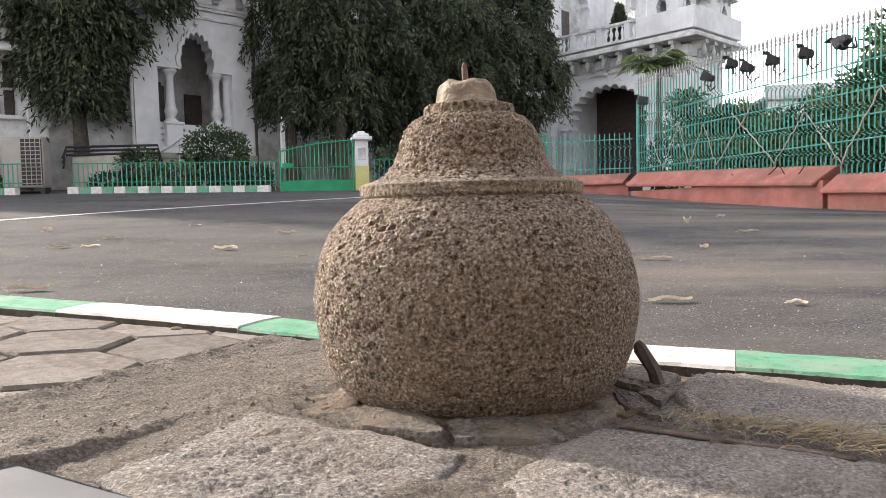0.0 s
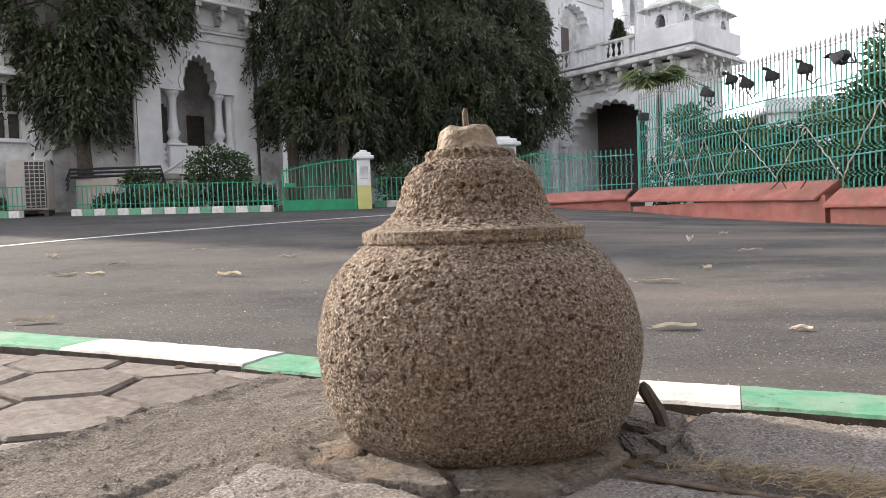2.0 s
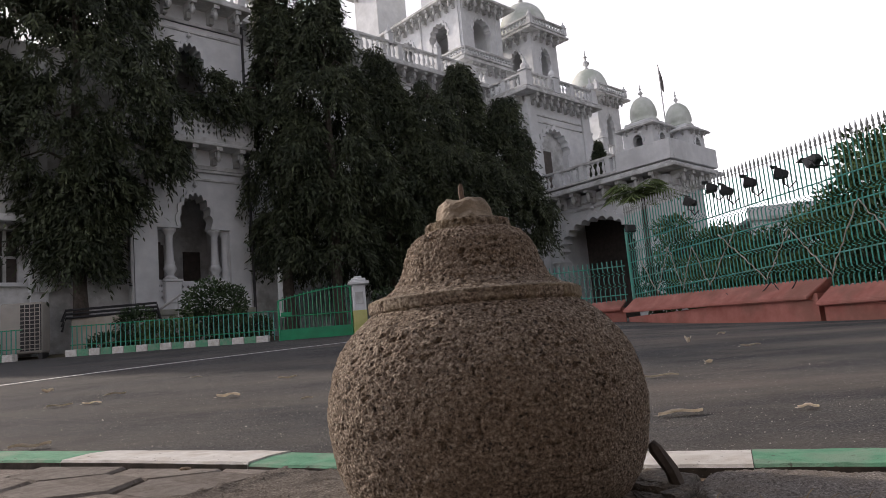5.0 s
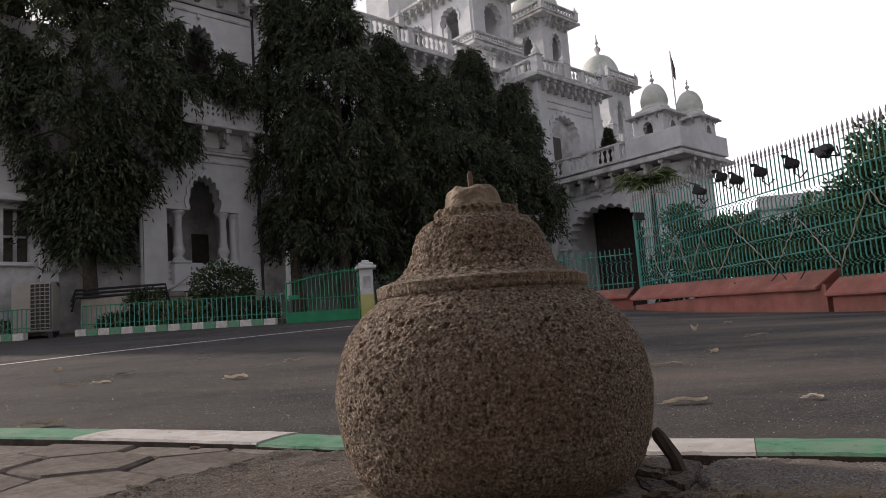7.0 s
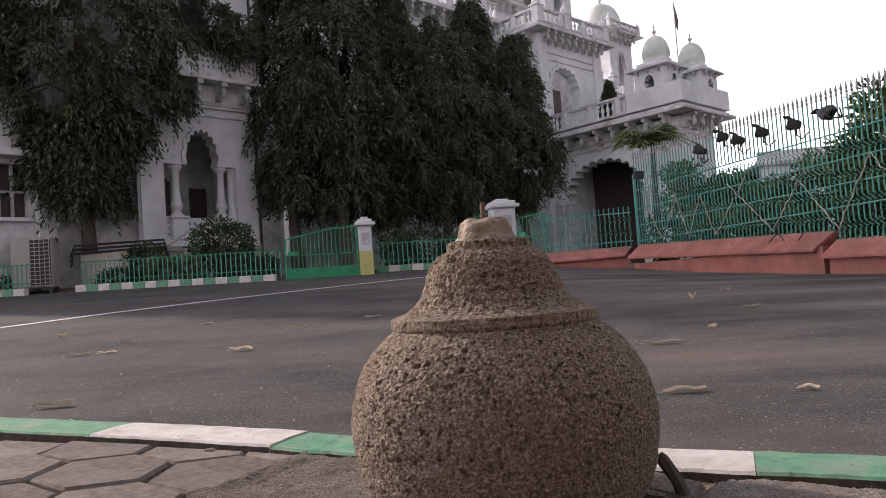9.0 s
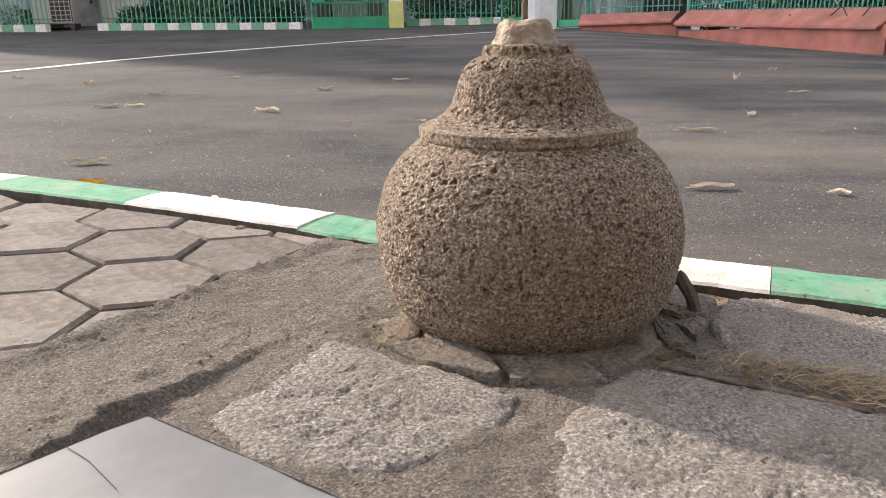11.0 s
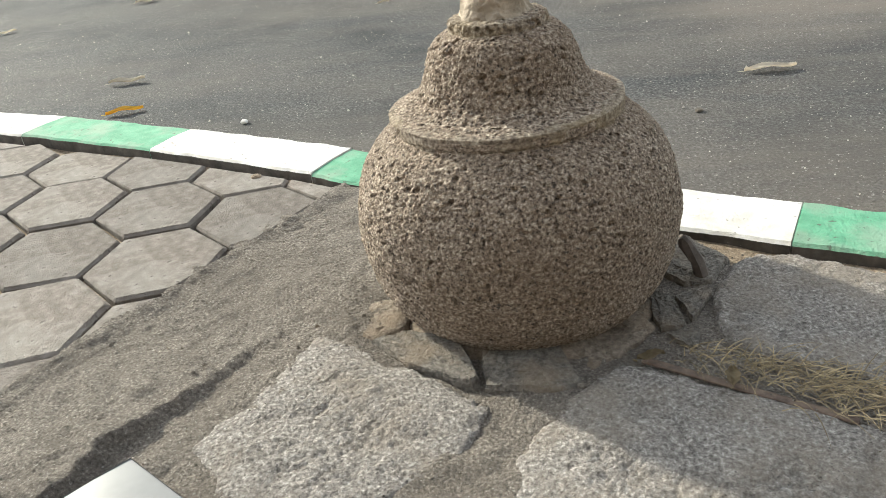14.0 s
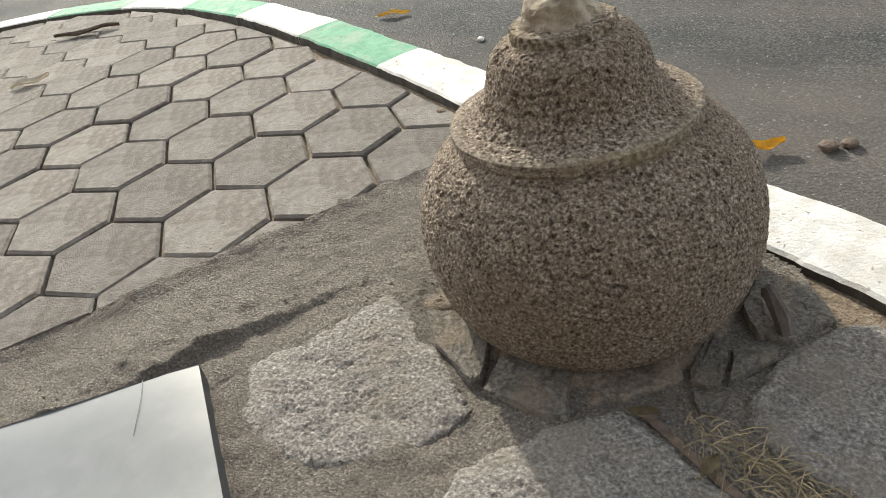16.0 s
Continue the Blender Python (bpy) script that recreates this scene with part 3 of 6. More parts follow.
shard([(0.322, 1.192), (0.343, 1.118), (0.386, 1.195), (0.376, 1.228)], -0.05, -0.013, M_SHARD, "small broken stone chip by the base", (0.02, -0.05), 7)
shard([(0.298, 1.086), (0.32, 1.05), (0.34, 1.05), (0.352, 1.104)], -0.05, -0.016, M_SHARD, "thin dark stone chip by the base", (0.05, 0.0), 8)
shard([(0.3, 1.3), (0.345, 1.238), (0.395, 1.243), (0.442, 1.322), (0.368, 1.418), (0.3, 1.38)], -0.05, -0.016, M_SHARD, "flat grey stone shard near the kerb", (0.0, 0.02), 9)

# leaning stub of broken stone
bm = bmesh.new()
tube(bm, [(0.384, 1.262, -0.03), (0.371, 1.266, 0.008), (0.35, 1.272, 0.046), (0.344, 1.274, 0.056)], [0.014, 0.0135, 0.011, 0.006], 7)
for v_ in bm.verts:
    v_.co += Vector((0.004 * fbm(v_.co.x * 60, v_.co.y * 60, v_.co.z * 60),) * 3)
tagged(part("stone_stub", bm, M_STUB), "narrow broken stone stub leaning beside the base", "stone shard", "broken stones round the base")

# cement collar that beds the stone
bm = bmesh.new()
lathe(bm, [(0.28, -0.06), (0.262, -0.028), (0.25, -0.01), (0.2, 0.002)], 0.052, 1.255, 48)
for v_ in bm.verts:
    k = 0.5 + 0.5 * fbm(v_.co.x * 9, v_.co.y * 9, 3)
    v_.co.z += 0.014 * (k - 0.5) - 0.033 * v_.co.x
    v_.co.xy = Vector((0.052, 1.255)) + (v_.co.xy - Vector((0.052, 1.255))) * (0.93 + 0.12 * k)
tagged(smooth(part("mortar_bed", bm, M_BED)), "dark crumbling sandy mortar bed under the stone", "mortar", kind="structure")

# ---- the carved granite finial ----
STONE_C = Vector((0.054, 1.265))
PROFILE = [(0.225, -0.02), (0.247, 0.0), (0.267, 0.03), (0.281, 0.07), (0.289, 0.115), (0.2925, 0.16), (0.289, 0.2), (0.278, 0.24), (0.26, 0.275), (0.238, 0.303), (0.215, 0.324), (0.199, 0.336),
           (0.195, 0.339), (0.1985, 0.3415), (0.2, 0.345), (0.2, 0.359), (0.2, 0.3605), (0.194, 0.3635), (0.166, 0.372), (0.147, 0.386), (0.136, 0.402), (0.129, 0.422), (0.124, 0.442), (0.116, 0.462), (0.102, 0.478), (0.086, 0.486),
           (0.082, 0.487), (0.082, 0.489), (0.081, 0.5), (0.078, 0.504), (0.058, 0.507), (0.052, 0.508)]


def lerp_profile(prof, n):
    d = [0.0]
    for (a, b), (c, e) in zip(prof, prof[1:]):
        d.append(d[-1] + math.hypot(c - a, e - b))
    out, k = [], 0
    for i in range(n):
        s = d[-1] * i / (n - 1)
        while k < len(d) - 2 and d[k + 1] < s:
            k += 1
        t = (s - d[k]) / (d[k + 1] - d[k])
        out.append((prof[k][0] + (prof[k + 1][0] - prof[k][0]) * t, prof[k][1] + (prof[k + 1][1] - prof[k][1]) * t))
    return out


def carved(prof, centre, n_ring, n_side, amount, lean=(0.0, 0.0), seed=0.0):
    verts, faces = [], []
    for r, z in ((0.974 * r, 0.96 * z) for r, z in lerp_profile(prof, n_ring)):
        for k in range(n_side):
            a = 2 * math.pi * k / n_side
            p = Vector((r * math.cos(a), r * math.sin(a), z))
            q = p + Vector((seed, 0, 0))
            g = 0.4 * noise.noise(q * 60) + 0.9 * noise.noise(q * 150) + 0.7 * noise.noise(q * 290)
            pit = max(0.0, noise.noise(q * 95 + Vector((7, 1, 2))) - 0.3)
            calm = 0.3 if 0.321 < z < 0.35 else 1.0
            d = calm * amount * (0.85 * g - 6.3 * pit) + 0.0035 * noise.noise(q * 7) + 0.002 * noise.noise(q * 17)
            s = (r + d) / r if r > 0.02 else 1.0
            verts.append((centre.x + p.x * s + lean[0] * z, centre.y + p.y * s + lean[1] * z, z + d * 0.3))
    for i in range(n_ring - 1):
        for k in range(n_side):
            k2 = (k + 1) % n_side
            faces.append((i * n_side + k, i * n_side + k2, (i + 1) * n_side + k2, (i + 1) * n_side + k))
    faces.append(tuple((n_ring - 1) * n_side + k for k in range(n_side)))
    faces.append(tuple(k for k in reversed(range(n_side))))
    return verts, faces


finial = thing("stone_finial", Matrix(), "large pot-shaped carved granite finial, rough and weathered, standing on the pavement", "stone finial")
LEAN = (-0.012, -0.025)
pot = part_np("pot_body", *carved(PROFILE, STONE_C, 520, 800, 0.0028, LEAN), M_STONE, finial, smooth=True)
pot.data.materials.append(M_STONE_RIM)
for poly in pot.data.polygons:
    zc = poly.center.z + 0.004 * noise.noise(poly.center * 30)
    worn = noise.noise(poly.center * 9) + 0.6 * noise.noise(poly.center * 40)
    if 0.342 < zc < 0.3505 or (0.324 < zc < 0.349 and worn > -0.1) or (zc > 0.467 and worn > -0.35):
        poly.material_index = 1
CAP = [(0.062, 0.5), (0.06, 0.508), (0.056, 0.515), (0.053, 0.528), (0.047, 0.54), (0.040, 0.546), (0.02, 0.548)]
cap_v, cap_f = carved(CAP, STONE_C + Vector((-0.004, 0)), 30, 90, 0.001, LEAN, 4.0)
cap_v = [(x + 0.009 * noise.noise(Vector((x * 45, y * 45, z * 30))), y + 0.009 * noise.noise(Vector((x * 45, y * 45, z * 30 + 9))), z + 0.009 * noise.noise(Vector((x * 38, y * 38, 2)))) for x, y, z in cap_v]
part_np("broken_cap", cap_v, cap_f, M_STONE_TOP, finial, "broken pale mortar cap")
bm = bmesh.new()
tube(bm, [(0.044, 1.246, 0.505), (0.042, 1.245, 0.551), (0.043, 1.245, 0.558)], [0.006, 0.005, 0.003], 8)
part("iron_pin", bm, M_RUST, finial, "short rusty iron pin")

# ---- the white palace: wing with bay, main block, tower bay, portico ----
PALACE = pose(-7.25, 20.77, 0, 0, 0, 43)      # local x runs along the facade, local y goes into the building
palace = thing("palace", PALACE, "large white limewashed palace with domed towers, cusped arches and balustrades", "building")


def loops_wall(outer, holes, y0, y1):
    """A wall from y0 to y1 with outline and holes given in (x, z)."""
    bm = bmesh.new()
    edges = []
    for loop in (outer, *holes):
        vs = [bm.verts.new((x, y0, z)) for x, z in loop]
        edges += [bm.edges.new((vs[i], vs[(i + 1) % len(vs)])) for i in range(len(vs))]
    r = bmesh.ops.triangle_fill(bm, edges=edges, use_beauty=True, use_dissolve=False)
    faces = [g for g in r["geom"] if isinstance(g, bmesh.types.BMFace)]
    ext = bmesh.ops.extrude_face_region(bm, geom=faces)
    bmesh.ops.translate(bm, verts=[g for g in ext["geom"] if isinstance(g, bmesh.types.BMVert)], vec=(0, y1 - y0, 0))
    bmesh.ops.recalc_face_normals(bm, faces=bm.faces)
    return bm


def cusped(cx, spring, half, rise, lobes=7, depth=0.16, per=6):
    """The outline of a cusped arch from its left spring to its right one."""
    pts = []
    for k in range(lobes):
        for j in range(per):
            t = (k + j / per) / lobes
            a = math.pi * (1 - t)
            s = math.sin(math.pi * j / per)
            r = 1.0 - depth * (1 - s)
            pts.append((cx + half * r * math.cos(a), spring + rise * r * math.sin(a) ** 0.85))
    pts.append((cx + half * (1 - depth), spring))
    pts[0] = (cx - half * (1 - depth), spring)
    return pts


def arch_hole(cx, sill, spring, half, rise, lobes=7, depth=0.12):
    arch = cusped(cx, spring, half, rise, lobes, depth)
    return [(arch[-1][0], sill), *arch[::-1], (arch[0][0], sill)][::-1]


def arch_trim(cx, spring, half, rise, y, width=0.14, lobes=7, depth=0.12):
    """A raised band that follows a cusped arch."""
    inner = cusped(cx, spring, half, rise, lobes, depth)
    outer = cusped(cx, spring, half + width, rise + width, lobes, depth * 0.75)
    bm = bmesh.new()
    A = [bm.verts.new((x, y, z)) for x, z in inner]
    B = [bm.verts.new((x, y, z)) for x, z in outer]
    C = [bm.verts.new((x, y + 0.12, z)) for x, z in inner]
    D = [bm.verts.new((x, y + 0.12, z)) for x, z in outer]
    for i in range(len(A) - 1):
        bm.faces.new((A[i], A[i + 1], B[i + 1], B[i]))
        bm.faces.new((A[i + 1], A[i], C[i], C[i + 1]))
        bm.faces.new((B[i], B[i + 1], D[i + 1], D[i]))
    bmesh.ops.recalc_face_normals(bm, faces=bm.faces)
    return bm


def turned(bm, mat4):
    bmesh.ops.transform(bm, matrix=mat4, verts=bm.verts)
    return bm


TO_SIDE = Matrix(((0, 1, 0, 0), (1, 0, 0, 0), (0, 0, 1, 0), (0, 0, 0, 1)))   # swaps x and y: a wall along local y


def shared(name, mesh, parent, at, turn=0.0):
    ob = new(name, mesh)
    ob.parent = parent
    ob.matrix_local = pose(*at, 0, 0, turn)
    return ob


BALUSTER = part("baluster", lathe(bmesh.new(), [(0.075, 0), (0.075, 0.05), (0.04, 0.09), (0.085, 0.25), (0.075, 0.32), (0.035, 0.42), (0.035, 0.48), (0.075, 0.52), (0.075, 0.56)], sides=8), M_PLASTER)
BALUSTER_MESH = BALUSTER.data
bpy.data.objects.remove(BALUSTER)
CORBEL = bmesh.new()
box(CORBEL, -0.09, 0.09, -0.5, 0, 0.24, 0.36)
box(CORBEL, -0.08, 0.08, -0.34, 0, 0.08, 0.24)
box(CORBEL, -0.07, 0.07, -0.18, 0, -0.12, 0.08)
lathe(CORBEL, [(0.03, -0.1), (0.07, -0.04), (0.09, 0.04), (0.06, 0.14), (0.05, 0.26)], 0, -0.4, 8)
CORBEL_OB = part("corbel", CORBEL, M_PLASTER_TRIM)
CORBEL_MESH = CORBEL_OB.data
bpy.data.objects.remove(CORBEL_OB)


def balustrade(parent, x0, y0, x1, y1, z, spacing=0.3, height=0.8, every=6, solid_ends=0.0):
    """Rails, piers and balusters from one point of the plan to the other."""
    length, ang = math.hypot(x1 - x0, y1 - y0), math.degrees(math.atan2(y1 - y0, x1 - x0))
    m = pose(x0, y0, z, 0, 0, ang)
    rail = part("balustrade_rail", turned(box(box(bmesh.new(), 0, length, -0.11, 0.11, 0, 0.12, 0.02), 0, length, -0.13, 0.13, height - 0.12, height, 0.02), m), M_PLASTER_TRIM, parent)
    n = int(length / spacing)
    scale = Matrix.Diagonal((1, 1, (height - 0.24) / 0.56, 1))
    for i in range(n):
        s = (i + 0.5) * length / n
        if i % every == every - 1:
            pier = turned(boxed(s - 0.13, s + 0.13, -0.12, 0.12, 0.1, height - 0.1), m)
            part("pier", pier, M_PLASTER, rail)
        else:
            ob = shared("baluster", BALUSTER_MESH, rail, (0, 0, 0))
            ob.matrix_local = m @ Matrix.Translation((s, 0, 0.12)) @ scale
    return rail


def cornice(parent, x0, y0, x1, y1, z, depth=0.6, spacing=0.62, corbels=True):
    """A projecting ledge with a row of corbels below; the wall is on the left of the way."""
    length, ang = math.hypot(x1 - x0, y1 - y0), math.degrees(math.atan2(y1 - y0, x1 - x0))
    m = pose(x0, y0, z, 0, 0, ang)
    bm = bmesh.new()
    box(bm, -0.05, length + 0.05, -depth, 0.1, 0, 0.1, 0.02)
    box(bm, -0.02, length + 0.02, -depth + 0.08, 0.1, 0.1, 0.22, 0.02)
    box(bm, 0, length, -0.07, 0.1, -0.62, -0.5)
    ledge = part("cornice", turned(bm, m), M_PLASTER_TRIM, parent)
    if corbels:
        n = max(2, int(length / spacing))
        for i in range(n):
            ob = shared("corbel", CORBEL_MESH, ledge, (0, 0, 0))
            ob.matrix_local = m @ pose((i + 0.5) * length / n, 0, -0.36) @ Matrix.Diagonal((1, depth / 0.55, 1, 1))
    return ledge


# bay of the wing
def bay_hole(sill, cap, top):
    arch = cusped(0.2, cap + 0.05, 0.52, top - cap - 0.05, 9, 0.12)
    return [(-0.95, sill), (-0.95, cap), *[(x, z) for x, z in arch], (1.28, cap), (1.28, sill)]


GROUND = 0.85
outer = [(-1.62, GROUND), (1.93, GROUND), (1.93, 11.6), (-1.62, 11.6)]
wall = part("bay_wall", loops_wall(outer, [bay_hole(2.3, 4.52, 5.62), bay_hole(7.2, 9.28, 10.4)], 0, 0.42), M_PLASTER, palace)
part("bay_side", box(box(bmesh.new(), -1.62, -1.3, 0.42, 3.4, GROUND, 11.6), 1.6, 1.93, 0.42, 3.4, GROUND, 11.6), M_PLASTER, palace)
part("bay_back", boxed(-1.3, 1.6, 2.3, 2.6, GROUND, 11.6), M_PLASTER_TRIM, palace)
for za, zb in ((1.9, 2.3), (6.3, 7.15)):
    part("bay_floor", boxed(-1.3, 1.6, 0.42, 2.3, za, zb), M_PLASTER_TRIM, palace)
part("bay_roof", boxed(-1.62, 1.93, 0.42, 3.4, 11.6, 11.75), M_PLASTER_TRIM, palace)
for cap, top in ((4.52, 5.62), (9.28, 10.4)):
    part("arch_moulding", arch_trim(0.2, cap + 0.05, 0.52, top - cap - 0.05, -0.07, 0.12, 9), M_PLASTER, wall)
    part("arch_rosette", lathe(bmesh.new(), [(0.02, top + 0.16), (0.08, top + 0.22), (0.05, top + 0.3), (0.01, top + 0.36)], 0.2, -0.04, 8), M_PLASTER, wall)


def column(x, y, z0, z1, parent):
    h = z1 - z0
    prof = [(0.2, 0), (0.2, 0.05), (0.14, 0.09), (0.1, 0.15), (0.17, 0.26), (0.19, 0.33), (0.15, 0.42), (0.13, 0.46), (0.15, 0.5), (0.12, 0.56), (0.1, h - 0.3), (0.12, h - 0.27), (0.1, h - 0.22), (0.17, h - 0.1), (0.2, h - 0.08), (0.2, h)]
    return smooth(part("column", lathe(bmesh.new(), [(r, z0 + z) for r, z in prof], x, y, 14), M_PLASTER, parent))


def jali(parent, x0, x1, y, z0, z1):
    """A pierced balustrade panel."""
    n = max(2, round((x1 - x0) / 0.17))
    rows_ = max(2, round((z1 - z0 - 0.2) / 0.17))
    w, h = (x1 - x0) / n, (z1 - z0 - 0.2) / rows_
    holes = []
    for i in range(n):
        for j in range(rows_):
            cx, cz = x0 + (i + 0.5) * w, z0 + 0.1 + (j + 0.5) * h
            holes.append([(cx - w * 0.3, cz), (cx, cz + h * 0.36), (cx + w * 0.3, cz), (cx, cz - h * 0.36)])
    return part("pierced_panel", loops_wall([(x0, z0), (x1, z0), (x1, z1), (x0, z1)], holes, y, y + 0.08), M_PLASTER, parent)


for base, cap in ((2.3, 4.52), (7.2, 9.28)):
    for x in (-0.55, 0.84):
        part("pedestal", box(box(bmesh.new(), x - 0.24, x + 0.24, -0.06, 0.4, base, base + 0.62, 0.02), x - 0.28, x + 0.28, -0.1, 0.42, base + 0.62, base + 0.7, 0.02), M_PLASTER, wall)
        column(x, 0.18, base + 0.7, cap, wall)
    column(1.2, 0.25, base + 0.2, cap, wall)
    for xa, xb in ((-0.97, -0.28), (0.66, 1.3)):
        part("lintel", boxed(xa, xb, -0.04, 0.4, cap, cap + 0.06), M_PLASTER, wall)
    jali(wall, -0.95, -0.79, 0.12, base, base + 0.7)
    jali(wall, -0.31, 0.6, 0.12, base, base + 0.66)
    jali(wall, 1.08, 1.28, 0.12, base, base + 0.7)
    # window at the back of the veranda
    part("window_frame", box(box(bmesh.new(), -0.9, 0.1, 2.22, 2.3, base + 0.3, base + 2.1), -0.2, 0.0, 2.2, 2.3, base, base + 2.2), M_DARKWOOD_SHADE, wall)
    part("door_leaf", boxed(0.75, 1.3, 2.22, 2.3, base, base + 1.9), M_DARKWOOD_SHADE, wall)
part("bay_plinth", box(box(bmesh.new(), -1.66, 1.97, -0.06, 0.4, GROUND - 0.3, 1.95), -1.7, 2.0, -0.1, 0.4, 1.95, 2.12, 0.02), M_PLINTH_GREY, palace)
for z, d, h in ((6.02, 0.05, 0.07), (6.28, 0.09, 0.08), (10.75, 0.05, 0.07), (11.0, 0.07, 0.06)):
    part("string_course", boxed(-1.63, 1.94, -d, 0.1, z, z + h, 0.01), M_PLASTER_TRIM, wall)
ledge = cornice(palace, -1.1, 0.0, 1.95, 0.0, 7.0, 0.62, 0.7)
part("balcony_slab", boxed(-1.1, 1.95, -0.55, 0.0, 7.1, 7.24), M_PLASTER_TRIM, ledge)
jali(ledge, -0.4, 0.75, -0.5, 7.24, 7.95)
jali(ledge, 0.95, 1.9, -0.5, 7.24, 7.95)
for x in (-0.5, 0.85, 1.9):
    part("balcony_post", boxed(x - 0.1, x + 0.1, -0.56, -0.4, 7.24, 8.02), M_PLASTER, ledge)
cornice(palace, -1.7, 0.0, 2.0, 0.0, 11.62, 0.7, 0.62)
balustrade(palace, -1.7, -0.35, 2.0, -0.35, 11.84, 0.3, 0.8)
part("rain_pipe", tube(bmesh.new(), [(-1.72, -0.08, GROUND), (-1.72, -0.08, 11.4)], 0.05, 8), M_PIPE, palace, "grey rain pipe down the wall")
part("rain_pipe", tube(bmesh.new(), [(2.02, -0.02, GROUND), (2.02, -0.02, 11.4)], 0.045, 8), M_BLACK, palace, "dark drain pipe beside the bay")

# wing to the side, set back a little
holes = [[(-6.2, 2.95), (-6.2, 4.35), (-5.2, 4.35), (-5.2, 2.95)], [(-4.95, 2.95), (-4.95, 4.35), (-4.35, 4.35), (-4.35, 2.95)], [(-6.0, 6.6), (-6.0, 8.4), (-5.0, 8.4), (-5.0, 6.6)]]
# wall takes the darker trim plaster: the big tree's shade put into its colour
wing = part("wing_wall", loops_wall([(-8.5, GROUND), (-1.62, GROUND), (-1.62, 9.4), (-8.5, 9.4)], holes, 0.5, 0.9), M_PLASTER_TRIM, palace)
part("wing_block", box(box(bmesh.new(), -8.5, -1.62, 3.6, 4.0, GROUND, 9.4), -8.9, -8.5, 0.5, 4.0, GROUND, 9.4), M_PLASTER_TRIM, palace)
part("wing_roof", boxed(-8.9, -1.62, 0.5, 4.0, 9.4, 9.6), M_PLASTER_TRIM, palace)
for hole in holes:
    (xa, za), (xb, zb) = hole[0], hole[2]
    part("window_frame", box(box(bmesh.new(), xa, xb, 0.7, 0.78, (za + zb) / 2 - 0.03, (za + zb) / 2 + 0.03), (xa + xb) / 2 - 0.04, (xa + xb) / 2 + 0.04, 0.68, 0.78, za, zb), M_PLASTER_TRIM, wing)
    part("shutter", boxed(xa, xb, 0.8, 0.86, za, zb), M_DARKWOOD_SHADE, wing)
    part("window_sill", boxed(xa - 0.1, xb + 0.1, 0.36, 0.6, za - 0.1, za, 0.01), M_PLASTER, wing)
part("eave_slab", box(box(bmesh.new(), -6.6, -4.1, 0.1, 0.5, 4.5, 4.6, 0.02), -6.5, -4.2, 0.25, 0.5, 4.6, 4.72, 0.02), M_PLASTER_TRIM, wing)
for x in (-3.9, -4.1):
    part("wing_pilaster", box(box(bmesh.new(), x - 0.02, x + 0.2, 0.38, 0.5, GROUND, 9.2), x - 0.06, x + 0.26, 0.32, 0.5, 2.7, 3.2), M_PLASTER, wing)

# main block behind the trees
main = part("main_wall", loops_wall([(1.93, GROUND), (17.7, GROUND), (17.7, 13.4), (1.93, 13.4)], [arch_hole(x, 2.0, 4.2, 0.8, 1.2, 7) for x in (4.4, 7.0, 9.6, 12.2, 14.8)] +
            [arch_hole(x, 7.4, 9.6, 0.8, 1.2, 7) for x in (4.4, 7.0, 9.6, 12.2, 14.8)], 3.4, 3.85), M_PLASTER, palace)
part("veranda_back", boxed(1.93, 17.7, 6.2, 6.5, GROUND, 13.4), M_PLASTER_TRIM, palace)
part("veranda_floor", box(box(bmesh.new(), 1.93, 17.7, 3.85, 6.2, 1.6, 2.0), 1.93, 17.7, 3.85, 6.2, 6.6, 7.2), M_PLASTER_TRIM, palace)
part("main_roof", boxed(1.93, 26, 3.5, 14, 13.4, 13.6), M_PLASTER_TRIM, palace)
part("main_rear", box(box(bmesh.new(), 1.93, 26, 13.6, 14, GROUND, 13.4), 25.6, 26, 3.85, 13.6, GROUND, 13.4), M_PLASTER, palace)
cornice(palace, 1.93, 3.4, 17.6, 3.4, 13.2, 0.7, 0.62)
balustrade(palace, 2.0, 3.0, 17.4, 3.0, 13.42, 0.3, 0.9, 8)


def finial(parent, x, y, z, s=1.0, name="finial", material=None):
    return smooth(part(name, lathe(bmesh.new(), [(r * s, z + h * s) for r, h in ((0.16, 0), (0.18, 0.06), (0.08, 0.12), (0.06, 0.2), (0.17, 0.32), (0.15, 0.42), (0.05, 0.52), (0.04, 0.6), (0.09, 0.68), (0.04, 0.78), (0.015, 1.1))], x, y, 10), material or M_PLASTER_TRIM, parent))


def pinnacle(parent, x, y, z, s=1.0):
    """A small square pier with a bulb on it."""
    p = part("pinnacle", box(box(bmesh.new(), x - 0.22 * s, x + 0.22 * s, y - 0.22 * s, y + 0.22 * s, z, z + 0.8 * s), x - 0.28 * s, x + 0.28 * s, y - 0.28 * s, y + 0.28 * s, z + 0.8 * s, z + 0.9 * s, 0.02), M_PLASTER, parent)
    smooth(part("bulb", lathe(bmesh.new(), [(r * s, z + h * s) for r, h in ((0.2, 0.9), (0.24, 1.0), (0.22, 1.12), (0.1, 1.26), (0.05, 1.34), (0.07, 1.4), (0.01, 1.6))], x, y, 12), M_PLASTER, p))
    return p


for x in (5.0, 8.0, 11.0, 14.0):
    pinnacle(palace, x, 3.0, 14.2, 0.6)


